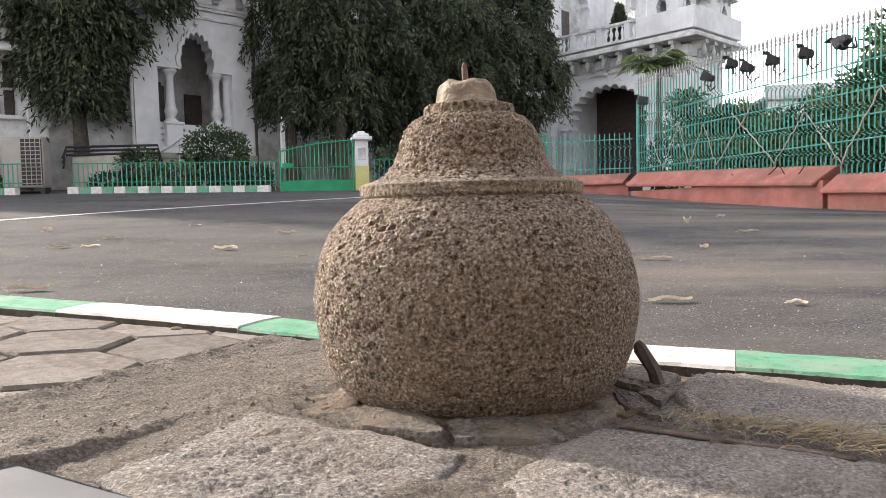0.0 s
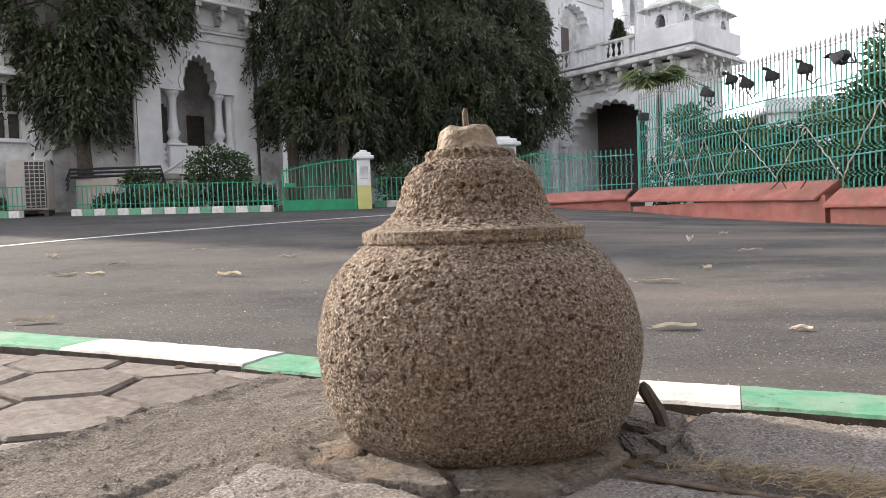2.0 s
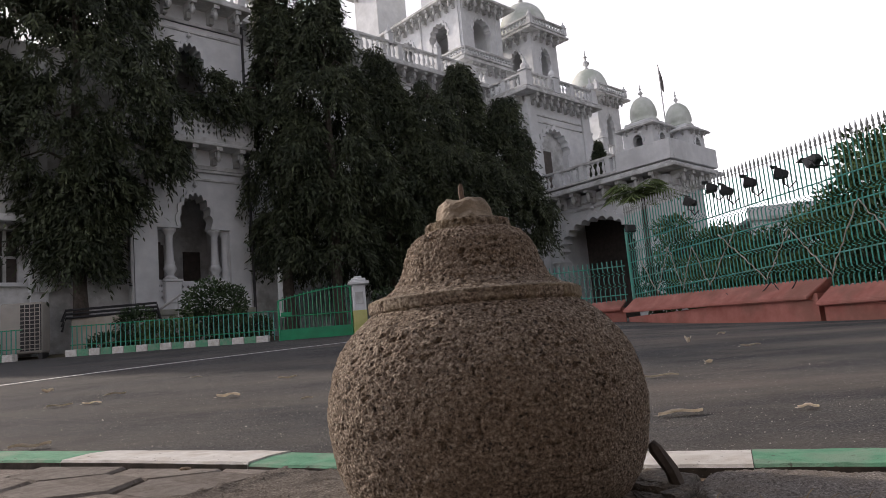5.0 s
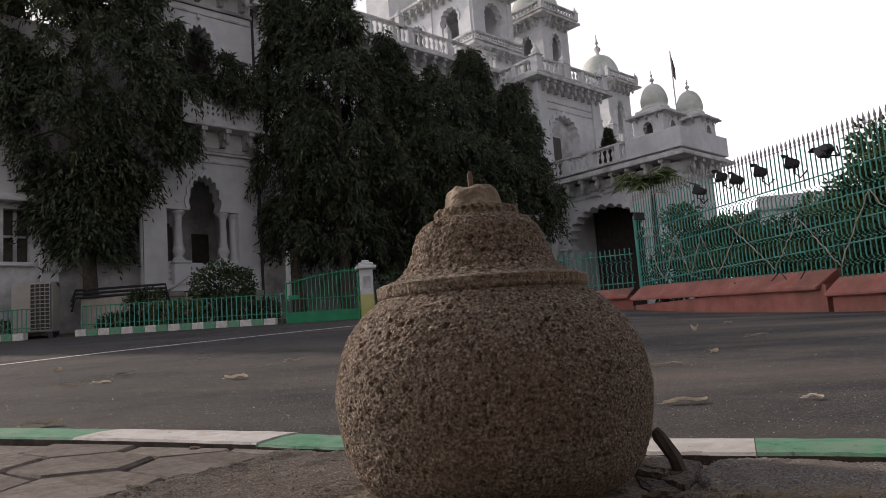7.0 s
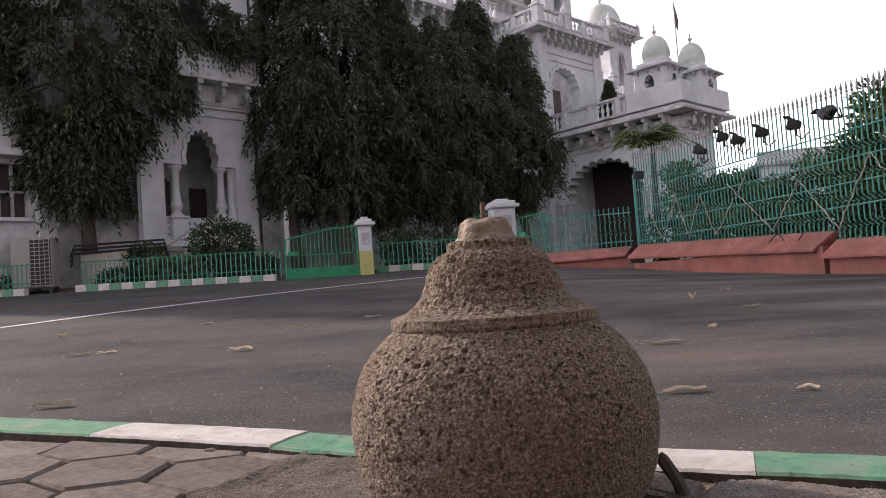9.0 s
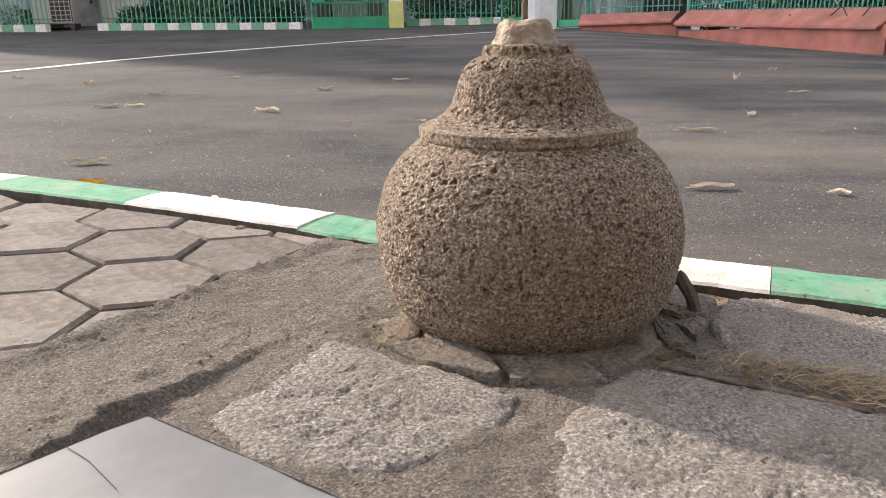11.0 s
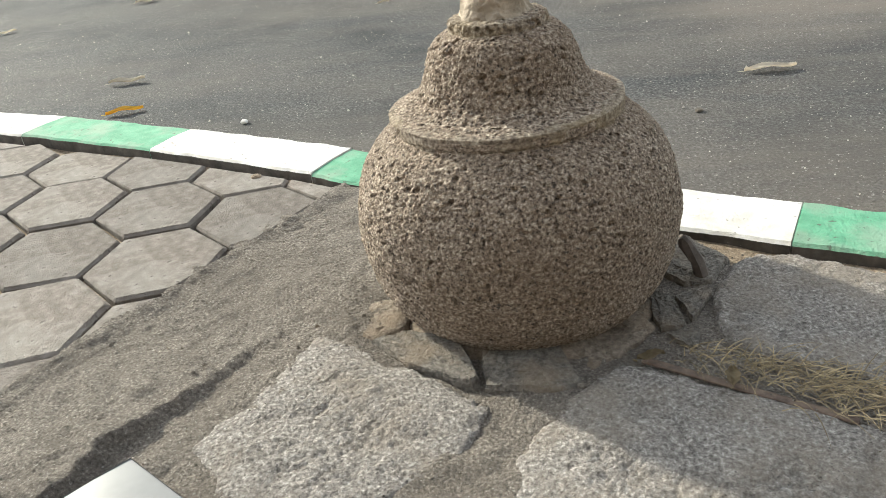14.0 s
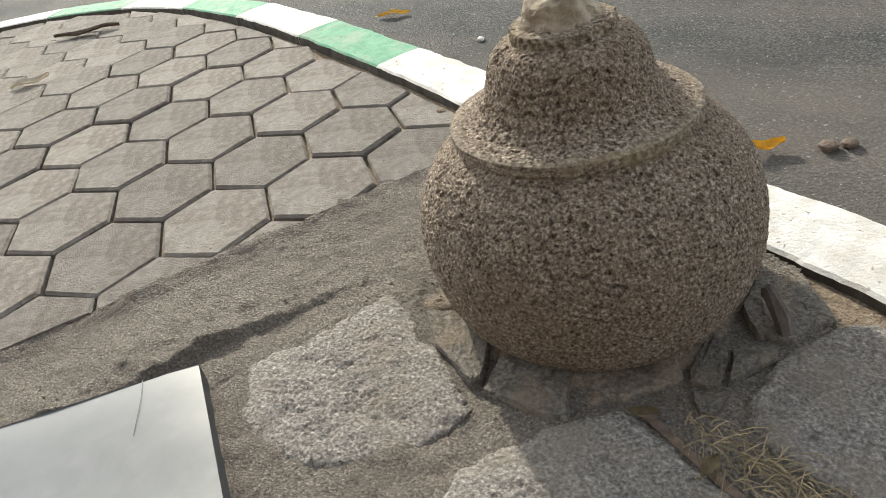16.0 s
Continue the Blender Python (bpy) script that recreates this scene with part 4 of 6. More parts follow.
def arched_box(name, x0, x1, y0, y1, z0, z1, holes_front, holes_side, t=0.3, parent=None, material=None):
    """Four walls; front faces -y, the seen side faces -x; holes in (x, z) and (y, z)."""
    bm = loops_wall([(x0, z0), (x1, z0), (x1, z1), (x0, z1)], holes_front, y0, y0 + t)
    body = part(name, bm, material or M_PLASTER, parent)
    side = turned(loops_wall([(y0 + t, z0), (y1, z0), (y1, z1), (y0 + t, z1)], holes_side, x0, x0 + t), TO_SIDE)
    bmesh.ops.recalc_face_normals(side, faces=side.faces)
    part("side_wall", side, material or M_PLASTER, body)
    part("rear_wall", box(box(bmesh.new(), x1 - t, x1, y0 + t, y1, z0, z1), x0 + t, x1 - t, y1 - t, y1, z0, z1), material or M_PLASTER, body)
    part("floor_slab", boxed(x0 + t, x1 - t, y0 + t, y1 - t, z0, z0 + 0.1), M_PLASTER_TRIM, body)
    return body


def ring_cornice(parent, x0, x1, y0, y1, z, d, h=0.14, corbel_step=0.55, scale=1.0):
    bm = bmesh.new()
    box(bm, x0 - d, x1 + d, y0 - d, y1 + d, z, z + h, 0.02)
    box(bm, x0 - d * 0.75, x1 + d * 0.75, y0 - d * 0.75, y1 + d * 0.75, z + h, z + 2 * h, 0.02)
    top = part("cornice", bm, M_PLASTER_TRIM, parent)
    k = d / 0.6
    for n, start, step_vec, turn in ((max(2, int((x1 - x0) / corbel_step)), Vector((x0, y0, 0)), Vector((1, 0, 0)), 0), (max(2, int((y1 - y0) / corbel_step)), Vector((x0, y1, 0)), Vector((0, -1, 0)), -90)):
        length = (x1 - x0) if turn == 0 else (y1 - y0)
        for i in range(n):
            p = start + step_vec * ((i + 0.5) * length / n)
            ob = shared("corbel", CORBEL_MESH, top, (0, 0, 0))
            ob.matrix_local = pose(p.x, p.y, z - 0.36 * k, 0, 0, turn) @ Matrix.Diagonal((k, k, k, 1))
    return top


def dome(parent, x, y, z, r, h, pin=1.0, sides=24):
    prof = [(r * 1.08, 0), (r * 1.08, h * 0.08), (r * 0.95, h * 0.1), (r * 0.93, h * 0.2), (r, h * 0.24)]
    for i in range(1, 11):
        a = math.pi / 2 * i / 10
        prof.append((r * (1.02 * math.cos(a) ** 0.9 if i < 10 else 0.02), h * (0.26 + 0.74 * math.sin(a))))
    d = smooth(part("dome", lathe(bmesh.new(), [(rr, z + zz) for rr, zz in prof], x, y, sides), M_DOME, parent, "pale domed roof"))
    finial(parent, x, y, z + h * 0.97, pin)
    return d


# tower bay in front of the main block
TX0, TX1, TY, TB = 17.62, 22.6, 0.78, 3.5
tower = arched_box("tower_bay", TX0, TX1, TY, TB + 3, GROUND, 12.3, [arch_hole(19.5, 7.6, 9.6, 1.15, 1.2, 9)], [arch_hole(2.4, 7.6, 9.6, 0.7, 0.9, 7)], 0.4, palace)
part("arch_moulding", arch_trim(19.5, 9.6, 1.15, 1.2, TY - 0.09, 0.2, 9), M_PLASTER, tower)
part("window_shutter", boxed(18.5, 20.6, TY + 0.36, TY + 0.42, 7.6, 10.9), M_PLASTER_TRIM, tower)
part("window_opening", boxed(18.8, 19.5, TY + 0.3, TY + 0.36, 7.7, 9.7), M_DARKWOOD_SHADE, tower)
for x in (TX0, TX1 - 0.5):
    part("tower_pilaster", boxed(x - 0.08, x + 0.58, TY - 0.1, TY + 0.02, 7.4, 12.2, 0.02), M_PLASTER, tower)
for z in (11.0, 11.35):
    part("string_course", boxed(TX0 + 0.6, TX1 - 0.6, TY - 0.06, TY, z, z + 0.07), M_PLASTER_TRIM, tower)
ring_cornice(tower, TX0, TX1, TY, TB, 12.3, 0.65)
balustrade(tower, TX0 - 0.3, TY - 0.35, TX1 + 0.3, TY - 0.35, 12.6, 0.3, 0.75)
balustrade(tower, TX0 - 0.3, TB, TX0 - 0.3, TY - 0.3, 12.6, 0.3, 0.75)
for x, y in ((TX0 - 0.25, TY - 0.3), (TX1 + 0.2, TY - 0.3), (TX0 + 1.9, TY - 0.3), (TX0 - 0.25, TB - 0.3)):
    pinnacle(tower, x, y, 12.6, 0.95)

# high tower over the main block
hx, hy = 17.95, 5.0
HB = 6.0                                      # its depth
high = arched_box("high_tower", hx, hx + 3.3, hy, hy + HB, 13.6, 19.4, [arch_hole(hx + 1.65, 16.2, 17.6, 0.75, 0.95, 7)], [arch_hole(hy + a, 16.2, 17.6, 0.75, 0.95, 7) for a in (1.75, 4.6)], 0.35, palace)
part("arch_moulding", arch_trim(hx + 1.65, 17.6, 0.75, 0.95, hy - 0.07, 0.14), M_PLASTER, high)
for a in (1.75, 4.6):
    part("arch_moulding", turned(arch_trim(hy + a, 17.6, 0.75, 0.95, hx - 0.07, 0.14), TO_SIDE), M_PLASTER, high)
for a in (0.05, 3.15, 5.55):
    part("tower_pilaster", boxed(hx - 0.08, hx + 0.02, hy + a, hy + a + 0.4, 15.9, 19.3, 0.02), M_PLASTER, high)
for x in (hx + 0.02, hx + 2.88):
    part("tower_pilaster", boxed(x, x + 0.4, hy - 0.08, hy + 0.02, 15.9, 19.3, 0.02), M_PLASTER, high)
ring_cornice(high, hx, hx + 3.3, hy, hy + HB, 15.6, 0.5)
balustrade(high, hx - 0.35, hy - 0.35, hx + 3.5, hy - 0.35, 15.88, 0.22, 0.5, 20)
balustrade(high, hx - 0.35, hy + HB, hx - 0.35, hy - 0.35, 15.88, 0.22, 0.5, 20)
ring_cornice(high, hx, hx + 3.3, hy, hy + HB, 19.4, 0.7)
upper = arched_box("upper_storey", hx + 0.2, hx + 3.1, hy + 0.2, hy + 3.2, 19.68, 24.0, [arch_hole(hx + 1.65, 20.3, 21.8, 0.7, 0.9, 7)], [arch_hole(hy + 1.75, 20.3, 21.8, 0.7, 0.9, 7)], 0.3, palace)
ring_cornice(upper, hx + 0.2, hx + 3.1, hy + 0.2, hy + 3.2, 24.0, 0.6)
dome(upper, hx + 1.65, hy + 1.7, 24.28, 1.4, 2.0)
back = arched_box("rear_tower", hx - 0.5, hx + 1.9, hy + 6.4, hy + 8.6, 13.6, 23.0, [], [arch_hole(hy + 7.5, 16.6, 18.4, 0.5, 0.8, 7)], 0.3, palace)
ring_cornice(back, hx - 0.5, hx + 1.9, hy + 6.4, hy + 8.6, 23.0, 0.5)


def domed_tower(x, y, side, z0, z1, dome_r, dome_h, arch_w, name="domed_tower"):
    """A square pavilion with a cusped window in each seen face, a corbelled eave, a railing and a dome; x, y is its near corner."""
    spring = z0 + (z1 - z0) * 0.62
    sill = z0 + (z1 - z0) * 0.18
    rise = (z1 - spring) * 0.62
    body = arched_box(name, x, x + side, y, y + side, z0, z1, [arch_hole(x + side / 2, sill, spring, arch_w, rise, 7)], [arch_hole(y + side / 2, sill, spring, arch_w, rise, 7)], 0.22, palace)
    part("arch_moulding", arch_trim(x + side / 2, spring, arch_w, rise, y - 0.05, 0.1), M_PLASTER, body)
    part("arch_moulding", turned(arch_trim(y + side / 2, spring, arch_w, rise, x - 0.05, 0.1), TO_SIDE), M_PLASTER, body)
    part("ceiling_slab", boxed(x + 0.2, x + side - 0.2, y + 0.2, y + side - 0.2, z1 - 0.1, z1), M_PLASTER_TRIM, body)
    return body, side


body, side = domed_tower(23.6, 4.7, 2.5, 13.6, 18.7, 1.2, 1.9, 0.5)
ring_cornice(body, 23.6, 26.1, 4.7, 7.2, 18.7, 0.6)
balustrade(body, 23.2, 4.3, 26.5, 4.3, 18.98, 0.26, 0.55, 20)
balustrade(body, 23.2, 7.6, 23.2, 4.3, 18.98, 0.26, 0.55, 20)
for x, y in ((23.2, 4.3), (26.5, 4.3), (23.2, 7.6)):
    pinnacle(body, x, y, 18.98, 0.6)
dome(body, 24.85, 6.1, 19.0, 1.45, 2.4, 0.9)

body, side = domed_tower(34.2, 7.5, 2.9, 10.0, 17.6, 1.2, 1.9, 0.55)
ring_cornice(body, 34.2, 37.1, 7.5, 10.4, 17.6, 0.7)
balustrade(body, 33.75, 7.05, 37.4, 7.05, 17.88, 0.26, 0.55, 20)
balustrade(body, 33.75, 10.7, 33.75, 7.05, 17.88, 0.26, 0.55, 20)
for x, y in ((33.75, 7.05), (37.4, 7.05), (33.75, 10.7)):
    pinnacle(body, x, y, 17.88, 0.6)
dome(body, 35.65, 8.95, 18.1, 1.4, 2.3, 1.6)
part("far_block", boxed(26.2, 42, 6.5, 14, GROUND, 12.6), M_PLASTER, palace)
balustrade(palace, 26.4, 6.2, 33.6, 6.2, 12.6, 0.3, 0.8)
for x in (28.5, 30.3, 32.0):
    pinnacle(palace, x, 6.0, 12.8, 1.0)
pole = part("flag_pole", tube(bmesh.new(), [(35.4, 3.0, 7.0), (35.4, 3.0, 18.6)], 0.045, 8), M_PIPE, palace)
part("flag", loops_wall([(35.44, 16.9), (35.78, 16.6), (35.84, 17.4), (35.62, 18.0), (35.44, 18.35)], [], 2.98, 3.02), M_DARKWOOD_SHADE, pole, "drooping dark flag")

# portico
PX0, PX1, PY0 = 18.1, 21.1, -5.8
# front face left without its arch so that the inside stays dark
portico = arched_box("portico", PX0, PX1, PY0, TY, 0.5, 6.75, [], [arch_hole(-1.95, 0.6, 3.85, 2.1, 1.8, 13, 0.09)], 0.55, palace)
part("arch_moulding", turned(arch_trim(-1.95, 3.85, 2.1, 1.8, PX0 - 0.1, 0.28, 13, 0.09), TO_SIDE), M_PLASTER, portico)
part("arch_rosette", lathe(bmesh.new(), [(0.03, 5.95), (0.12, 6.05), (0.06, 6.16), (0.09, 6.24), (0.02, 6.4)], PX0 - 0.04, -1.95, 8), M_PLASTER, portico)
for y in (0.35, -4.25):
    c = column(PX0 - 0.1, y, 0.6, 3.9, portico)
    part("column_base", boxed(PX0 - 0.42, PX0 + 0.2, y - 0.32, y + 0.32, 0.5, 1.5, 0.03), M_PLASTER, portico)
# added dark panels line the porch: its deep shade put into colour
part("inner_door", boxed(PX0 + 0.56, PX1 - 0.66, TY - 0.12, TY - 0.05, 0.6, 6.0, 0.01), M_DARKWOOD_SHADE, portico, "added dark panel standing in for shade inside the porch")
part("entrance_door", boxed(PX1 - 0.64, PX1 - 0.56, PY0 + 0.6, TY - 0.14, 0.6, 6.0, 0.01), M_DARKWOOD_SHADE, portico, "added dark panel standing in for shade inside the porch")
part("porch_ceiling", boxed(PX0 + 0.56, PX1 - 0.66, PY0 + 0.6, TY - 0.05, 6.1, 6.2), M_DARKWOOD_SHADE, portico, "added dark ceiling panel standing in for porch shade")
for z in (6.05, 6.3):
    part("string_course", box(box(bmesh.new(), PX0 - 0.06, PX0, PY0 - 0.06, TY, z, z + 0.08), PX0, PX1, PY0 - 0.06, PY0, z, z + 0.08), M_PLASTER_TRIM, portico)
ring_cornice(portico, PX0, PX1, PY0, TY, 6.85, 0.75, 0.14, 0.75)
part("balcony_floor", boxed(PX0 - 0.4, PX1 + 0.4, PY0 - 0.4, TY, 7.1, 7.25), M_PLASTER_TRIM, portico)
balustrade(portico, PX0 - 0.5, TY - 0.1, PX0 - 0.5, PY0 + 2.0, 7.2, 0.27, 0.85, 5)
part("parapet", box(box(bmesh.new(), PX0 - 0.62, PX0 - 0.38, PY0 - 0.6, PY0 + 2.0, 7.2, 8.05, 0.02), PX0 - 0.38, PX1 + 0.5, PY0 - 0.62, PY0 - 0.38, 7.2, 8.05, 0.02), M_PLASTER, portico)
for x, y in ((PX0 - 0.2, PY0 + 0.3), (PX0 + 2.15, PY0 - 0.1)):
    body, side = domed_tower(x, y, 1.45, 7.25, 8.95, 0.6, 1.2, 0.24, "corner_pavilion")
    ring_cornice(body, x, x + 1.45, y, y + 1.45, 8.95, 0.25, 0.07, 0.4)
    part("dome_drum", boxed(x + 0.08, x + 1.37, y + 0.08, y + 1.37, 9.07, 9.3, 0.04), M_PLASTER, body)
    dome(body, x + 0.725, y + 0.725, 9.28, 0.58, 1.22, 0.6)

# ---- fences, gates, plinths ----
def bar_mesh(name, height, radius, kinks=(), bow=0.0, sides=6):
    pts = [(0, 0, 0)]
    for z in kinks:
        pts += [(0, 0, z - 0.07), (0.035, 0, z - 0.035), (-0.03, 0, z), (0.035, 0, z + 0.03), (0, 0, z + 0.06)]
    pts.append((0, 0, height))
    ob = part(name, tube(bmesh.new(), pts, radius, sides), M_TEAL)
    me = ob.data
    bpy.data.objects.remove(ob)
    return me


def along(p0, p1, s):
    d = (Vector(p1) - Vector(p0)).normalized()
    q = Vector(p0) + d * s
    return q.x, q.y, math.degrees(math.atan2(d.y, d.x))


FL, FR = (4.1, 15.0), (6.93, 6.97)      # ends of the tall fence
FLEN = (Vector(FR) - Vector(FL)).length

# red plinth with sloping coping
def coping(p0, p1, top, top1, drop, depth, base_z, name="red_plinth"):
    length = (Vector(p1) - Vector(p0)).length
    x, y, ang = along(p0, p1, 0)
    th = thing(name, pose(x, y, 0, 0, 0, ang), "faded red painted plinth with sloping coping at the road edge", "plinth", "red plinths")
    bm = bmesh.new()
    prof = [(0.12, top), (0.02, top), (-depth, top - drop + 0.05), (-depth, top - drop), (0.12, top - drop)]
    e0 = [bm.verts.new((0.0 if i < 2 else -0.02, a, z)) for i, (a, z) in enumerate(prof)]
    e1 = [bm.verts.new((length - (0.0 if i < 2 else 0.16), a, z + top1 - top)) for i, (a, z) in enumerate(prof)]
    for i in range(5):
        bm.faces.new((e0[i], e0[(i + 1) % 5], e1[(i + 1) % 5], e1[i]))
    bm.faces.new(e0[::-1])
    bm.faces.new(e1)
    bmesh.ops.recalc_face_normals(bm, faces=bm.faces)
    bmesh.ops.bevel(bm, geom=list(bm.edges), offset=0.012, segments=1, affect="EDGES")
    part("coping", bm, M_RED, th)
    part("base_wall", boxed(0.03, length - 0.06, -depth + 0.1, 0.1, base_z, min(top, top1) - drop + 0.08), M_RED, th, "dirt-stained red base wall")
    return th


x, y, _ = along(FL, FR, 4.9)
coping(FL, (x, y), 1.0, 0.82, 0.3, 0.3, 0.1)
coping((x, y), FR, 0.69, 0.6, 0.28, 0.3, 0.0)
coping((2.1, 15.75), (4.02, 15.25), 0.98, 1.0, 0.24, 0.3, 0.4)

tall = tagged(new("tall_fence"), "tall teal iron railing with spear tips and crimped bars", "fence")
BAR = [bar_mesh("bar", h, 0.011, (0.25, 0.62, 1.0, 1.38)) for h in (1.72, 1.86, 2.0, 2.14)]
TIP_OB = part("spear_tip", lathe(bmesh.new(), [(0.012, 0), (0.012, 0.05), (0.024, 0.06), (0.024, 0.075), (0.012, 0.09), (0.022, 0.13), (0.002, 0.23)], sides=6), M_SPIKE)
TIP = TIP_OB.data
bpy.data.objects.remove(TIP_OB)
n = int(FLEN / 0.088)
for i in range(n):
    s = 0.05 + i * 0.088
    x, y, ang = along(FL, FR, s)
    top = 2.77 - 0.01 * s
    base = 0.99 - 0.17 * s / 4.9 if s < 4.9 else 0.66
    k = 0 if s < 1.2 else 1 if s < 2.6 else 2 if s < 4.0 else 3
    me = BAR[k]
    h = (1.72, 1.86, 2.0, 2.14)[k]
    ob = shared("bar", me, tall, (x, y, base))
    ob.matrix_local = pose(x, y, base - 0.03, 0, 0, ang) @ Matrix.Diagonal((1, 1, (top - base + 0.03) / h, 1))
    tip = shared("spear_tip", TIP, ob, (0, 0, h))
for z in (1.12, 1.45, 1.8, 2.2):
    a, b = along(FL, FR, 0)[:2], along(FL, FR, FLEN)[:2]
    part("rail", tube(bmesh.new(), [(a[0], a[1], z - 0.05), (b[0], b[1], z + 0.08)], 0.012, 6), M_TEAL, tall)
for s in (0.0,):
    x, y, ang = along(FL, FR, s)
    part("fence_post", tube(bmesh.new(), [(x, y, 0.7), (x, y, 2.5)], 0.03, 8), M_TEAL, tall)

rng = random.Random(11)
def vine(points, seed):
    r = random.Random(seed)
    pts = []
    for (s0, z0), (s1, z1) in zip(points, points[1:]):
        for k in range(14):
            t = k / 14
            x, y, ang = along(FL, FR, s0 + (s1 - s0) * t)
            pts.append((x - 0.04 + r.uniform(-0.012, 0.012), y - 0.03 + r.uniform(-0.012, 0.012), z0 + (z1 - z0) * t + r.uniform(-0.02, 0.02)))
    bm = bmesh.new()
    tube(bm, pts, [r.uniform(0.006, 0.012) for _ in pts], 6)
    tagged(part("dry_garland", bm, M_GARLAND), "dry twisted garland strung zigzag across the railing", "garland", "garlands on the railing")


vine([(0.45, 1.75), (0.88, 1.02)], 1)
vine([(0.88, 1.02), (1.37, 1.85), (1.68, 1.0)], 2)
vine([(1.68, 1.0), (2.07, 1.75), (2.41, 0.98), (3.3, 1.95)], 3)
vine([(2.8, 1.85), (3.75, 0.93), (4.36, 1.65), (5.0, 0.84), (5.63, 1.85), (6.3, 0.8), (7.2, 1.9)], 4)


def floodlight(x, y, z, ang, tilt, label):
    th = thing("floodlight", pose(x, y, z, tilt, 0, ang), label, "floodlight", "floodlights on the railing")
    bm = bmesh.new()
    w, h, d = 0.125, 0.09, 0.12
    front = [(-w, -d, -h), (w, -d, -h), (w, -d, h), (-w, -d, h)]
    rear = [(-w * 0.55, d * 0.6, -h * 0.5), (w * 0.55, d * 0.6, -h * 0.5), (w * 0.55, d * 0.6, h * 0.55), (-w * 0.55, d * 0.6, h * 0.55)]
    F, R = [bm.verts.new(p) for p in front], [bm.verts.new(p) for p in rear]
    for i in range(4):
        bm.faces.new((F[i], F[(i + 1) % 4], R[(i + 1) % 4], R[i]))
    bm.faces.new(R)
    bm.faces.new(F[::-1])
    bmesh.ops.recalc_face_normals(bm, faces=bm.faces)
    bmesh.ops.bevel(bm, geom=list(bm.edges), offset=0.012, segments=2, affect="EDGES")
    part("housing", bm, M_BLACK, th)
    part("hood", box(bmesh.new(), -w - 0.01, w + 0.01, -d - 0.08, -d + 0.03, h, h + 0.012), M_BLACK, th)
    part("front_glass", boxed(-w * 0.85, w * 0.85, -d - 0.006, -d - 0.002, -h * 0.8, h * 0.8), M_GLASSLAMP, th)
    part("bracket", tube(bmesh.new(), [(-w - 0.015, 0, 0), (-w - 0.015, 0.02, -h - 0.05), (w + 0.015, 0.02, -h - 0.05), (w + 0.015, 0, 0)], 0.012, 6), M_BLACK, th)
    part("arm", tube(bmesh.new(), [(0, 0.02, -h - 0.05), (0.02, 0.12, -h - 0.12), (0.1, 0.2, -h - 0.02)], 0.012, 6), M_BLACK, th)
    return th


for s, z, a, t in ((5.08, 2.56, 205, 25), (4.46, 2.5, 240, -15), (3.8, 2.53, 245, -15), (3.26, 2.52, 240, -20), (2.3, 2.54, 230, -25), (2.9, 2.66, 250, -10)):
    x, y, ang = along(FL, FR, s)
    floodlight(x - 0.08, y - 0.05, z, a, t, "black floodlight clamped to the tall railing")
x, y, ang = along(FL, FR, 0.3)
lampbox = thing("wall_lamp", pose(x - 0.08, y - 0.06, 2.44, 0, 0, 210), "small flat black lamp fixed on the railing", "lamp")
part("housing", boxed(-0.13, 0.13, -0.04, 0.04, -0.08, 0.08, 0.01), M_BLACK, lampbox)
part("lens", boxed(-0.1, 0.1, -0.048, -0.042, -0.055, 0.04), M_GLASSLAMP, lampbox)

# cable that lies over the coping
bm = bmesh.new()
cab = [along(FL, FR, s)[:2] + (z,) for s, z in ((2.9, 0.8), (3.1, 0.66), (3.4, 0.64), (3.75, 0.75), (3.95, 0.86), (4.1, 0.7), (4.3, 0.7), (4.45, 0.84))]
tube(bm, [(p.x - 0.12, p.y - 0.04, p.z) for p in catmull(cab, 6)], 0.008, 6)
tagged(part("cable", bm, M_BLACK), "thin dark cable looped over the red coping", "cable")

# low railing on the far plinth
low = tagged(new("low_railing"), "low teal picket railing on a red plinth", "fence")
LOWBAR = bar_mesh("picket", 0.9, 0.012, (0.35, 0.62))
p0, p1 = (2.15, 15.75), (4.05, 15.22)
for i in range(19):
    x, y, ang = along(p0, p1, 0.04 + i * 0.104)
    ob = shared("picket", LOWBAR, low, (x, y, 0.95), ang)
for z in (1.1, 1.72):
    part("rail", tube(bmesh.new(), [(*p0, z), (*p1, z)], 0.012, 6), M_TEAL, low)


def pillar(x, y, w, base, top, label, band=None):
    th = thing("gate_pillar", pose(x, y, 0, 0, 0, 12), label, "gate pillar", "gate pillars")
    h = w / 2
    part("shaft", boxed(-h, h, -h, h, base, top - 0.22, 0.012), M_PLASTER, th)
    part("cap", box(box(box(bmesh.new(), -h - 0.09, h + 0.09, -h - 0.09, h + 0.09, top - 0.22, top - 0.14, 0.015), -h - 0.02, h + 0.02, -h - 0.02, h + 0.02, top - 0.14, top - 0.06, 0.02), -h * 0.6, h * 0.6, -h * 0.6, h * 0.6, top - 0.06, top, 0.02), M_PLASTER, th)
    if band:
        part("painted_band", boxed(-h - 0.006, h + 0.006, -h - 0.006, h + 0.006, base, band, 0.006), M_YELLOWBAND, th, "yellow painted lower band")
    part("panel", boxed(-h * 0.6, h * 0.6, -h - 0.012, -h, (band or base) + 0.15, top - 0.4, 0.006), M_PLASTER_TRIM, th)
    return th


pillar(-2.0, 17.5, 0.32, 0.6, 2.27, "square white gate pillar with yellow lower band", 1.42)
pillar(1.36, 16.6, 0.52, 0.5, 2.36, "thick square white gate pillar with moulded cap")


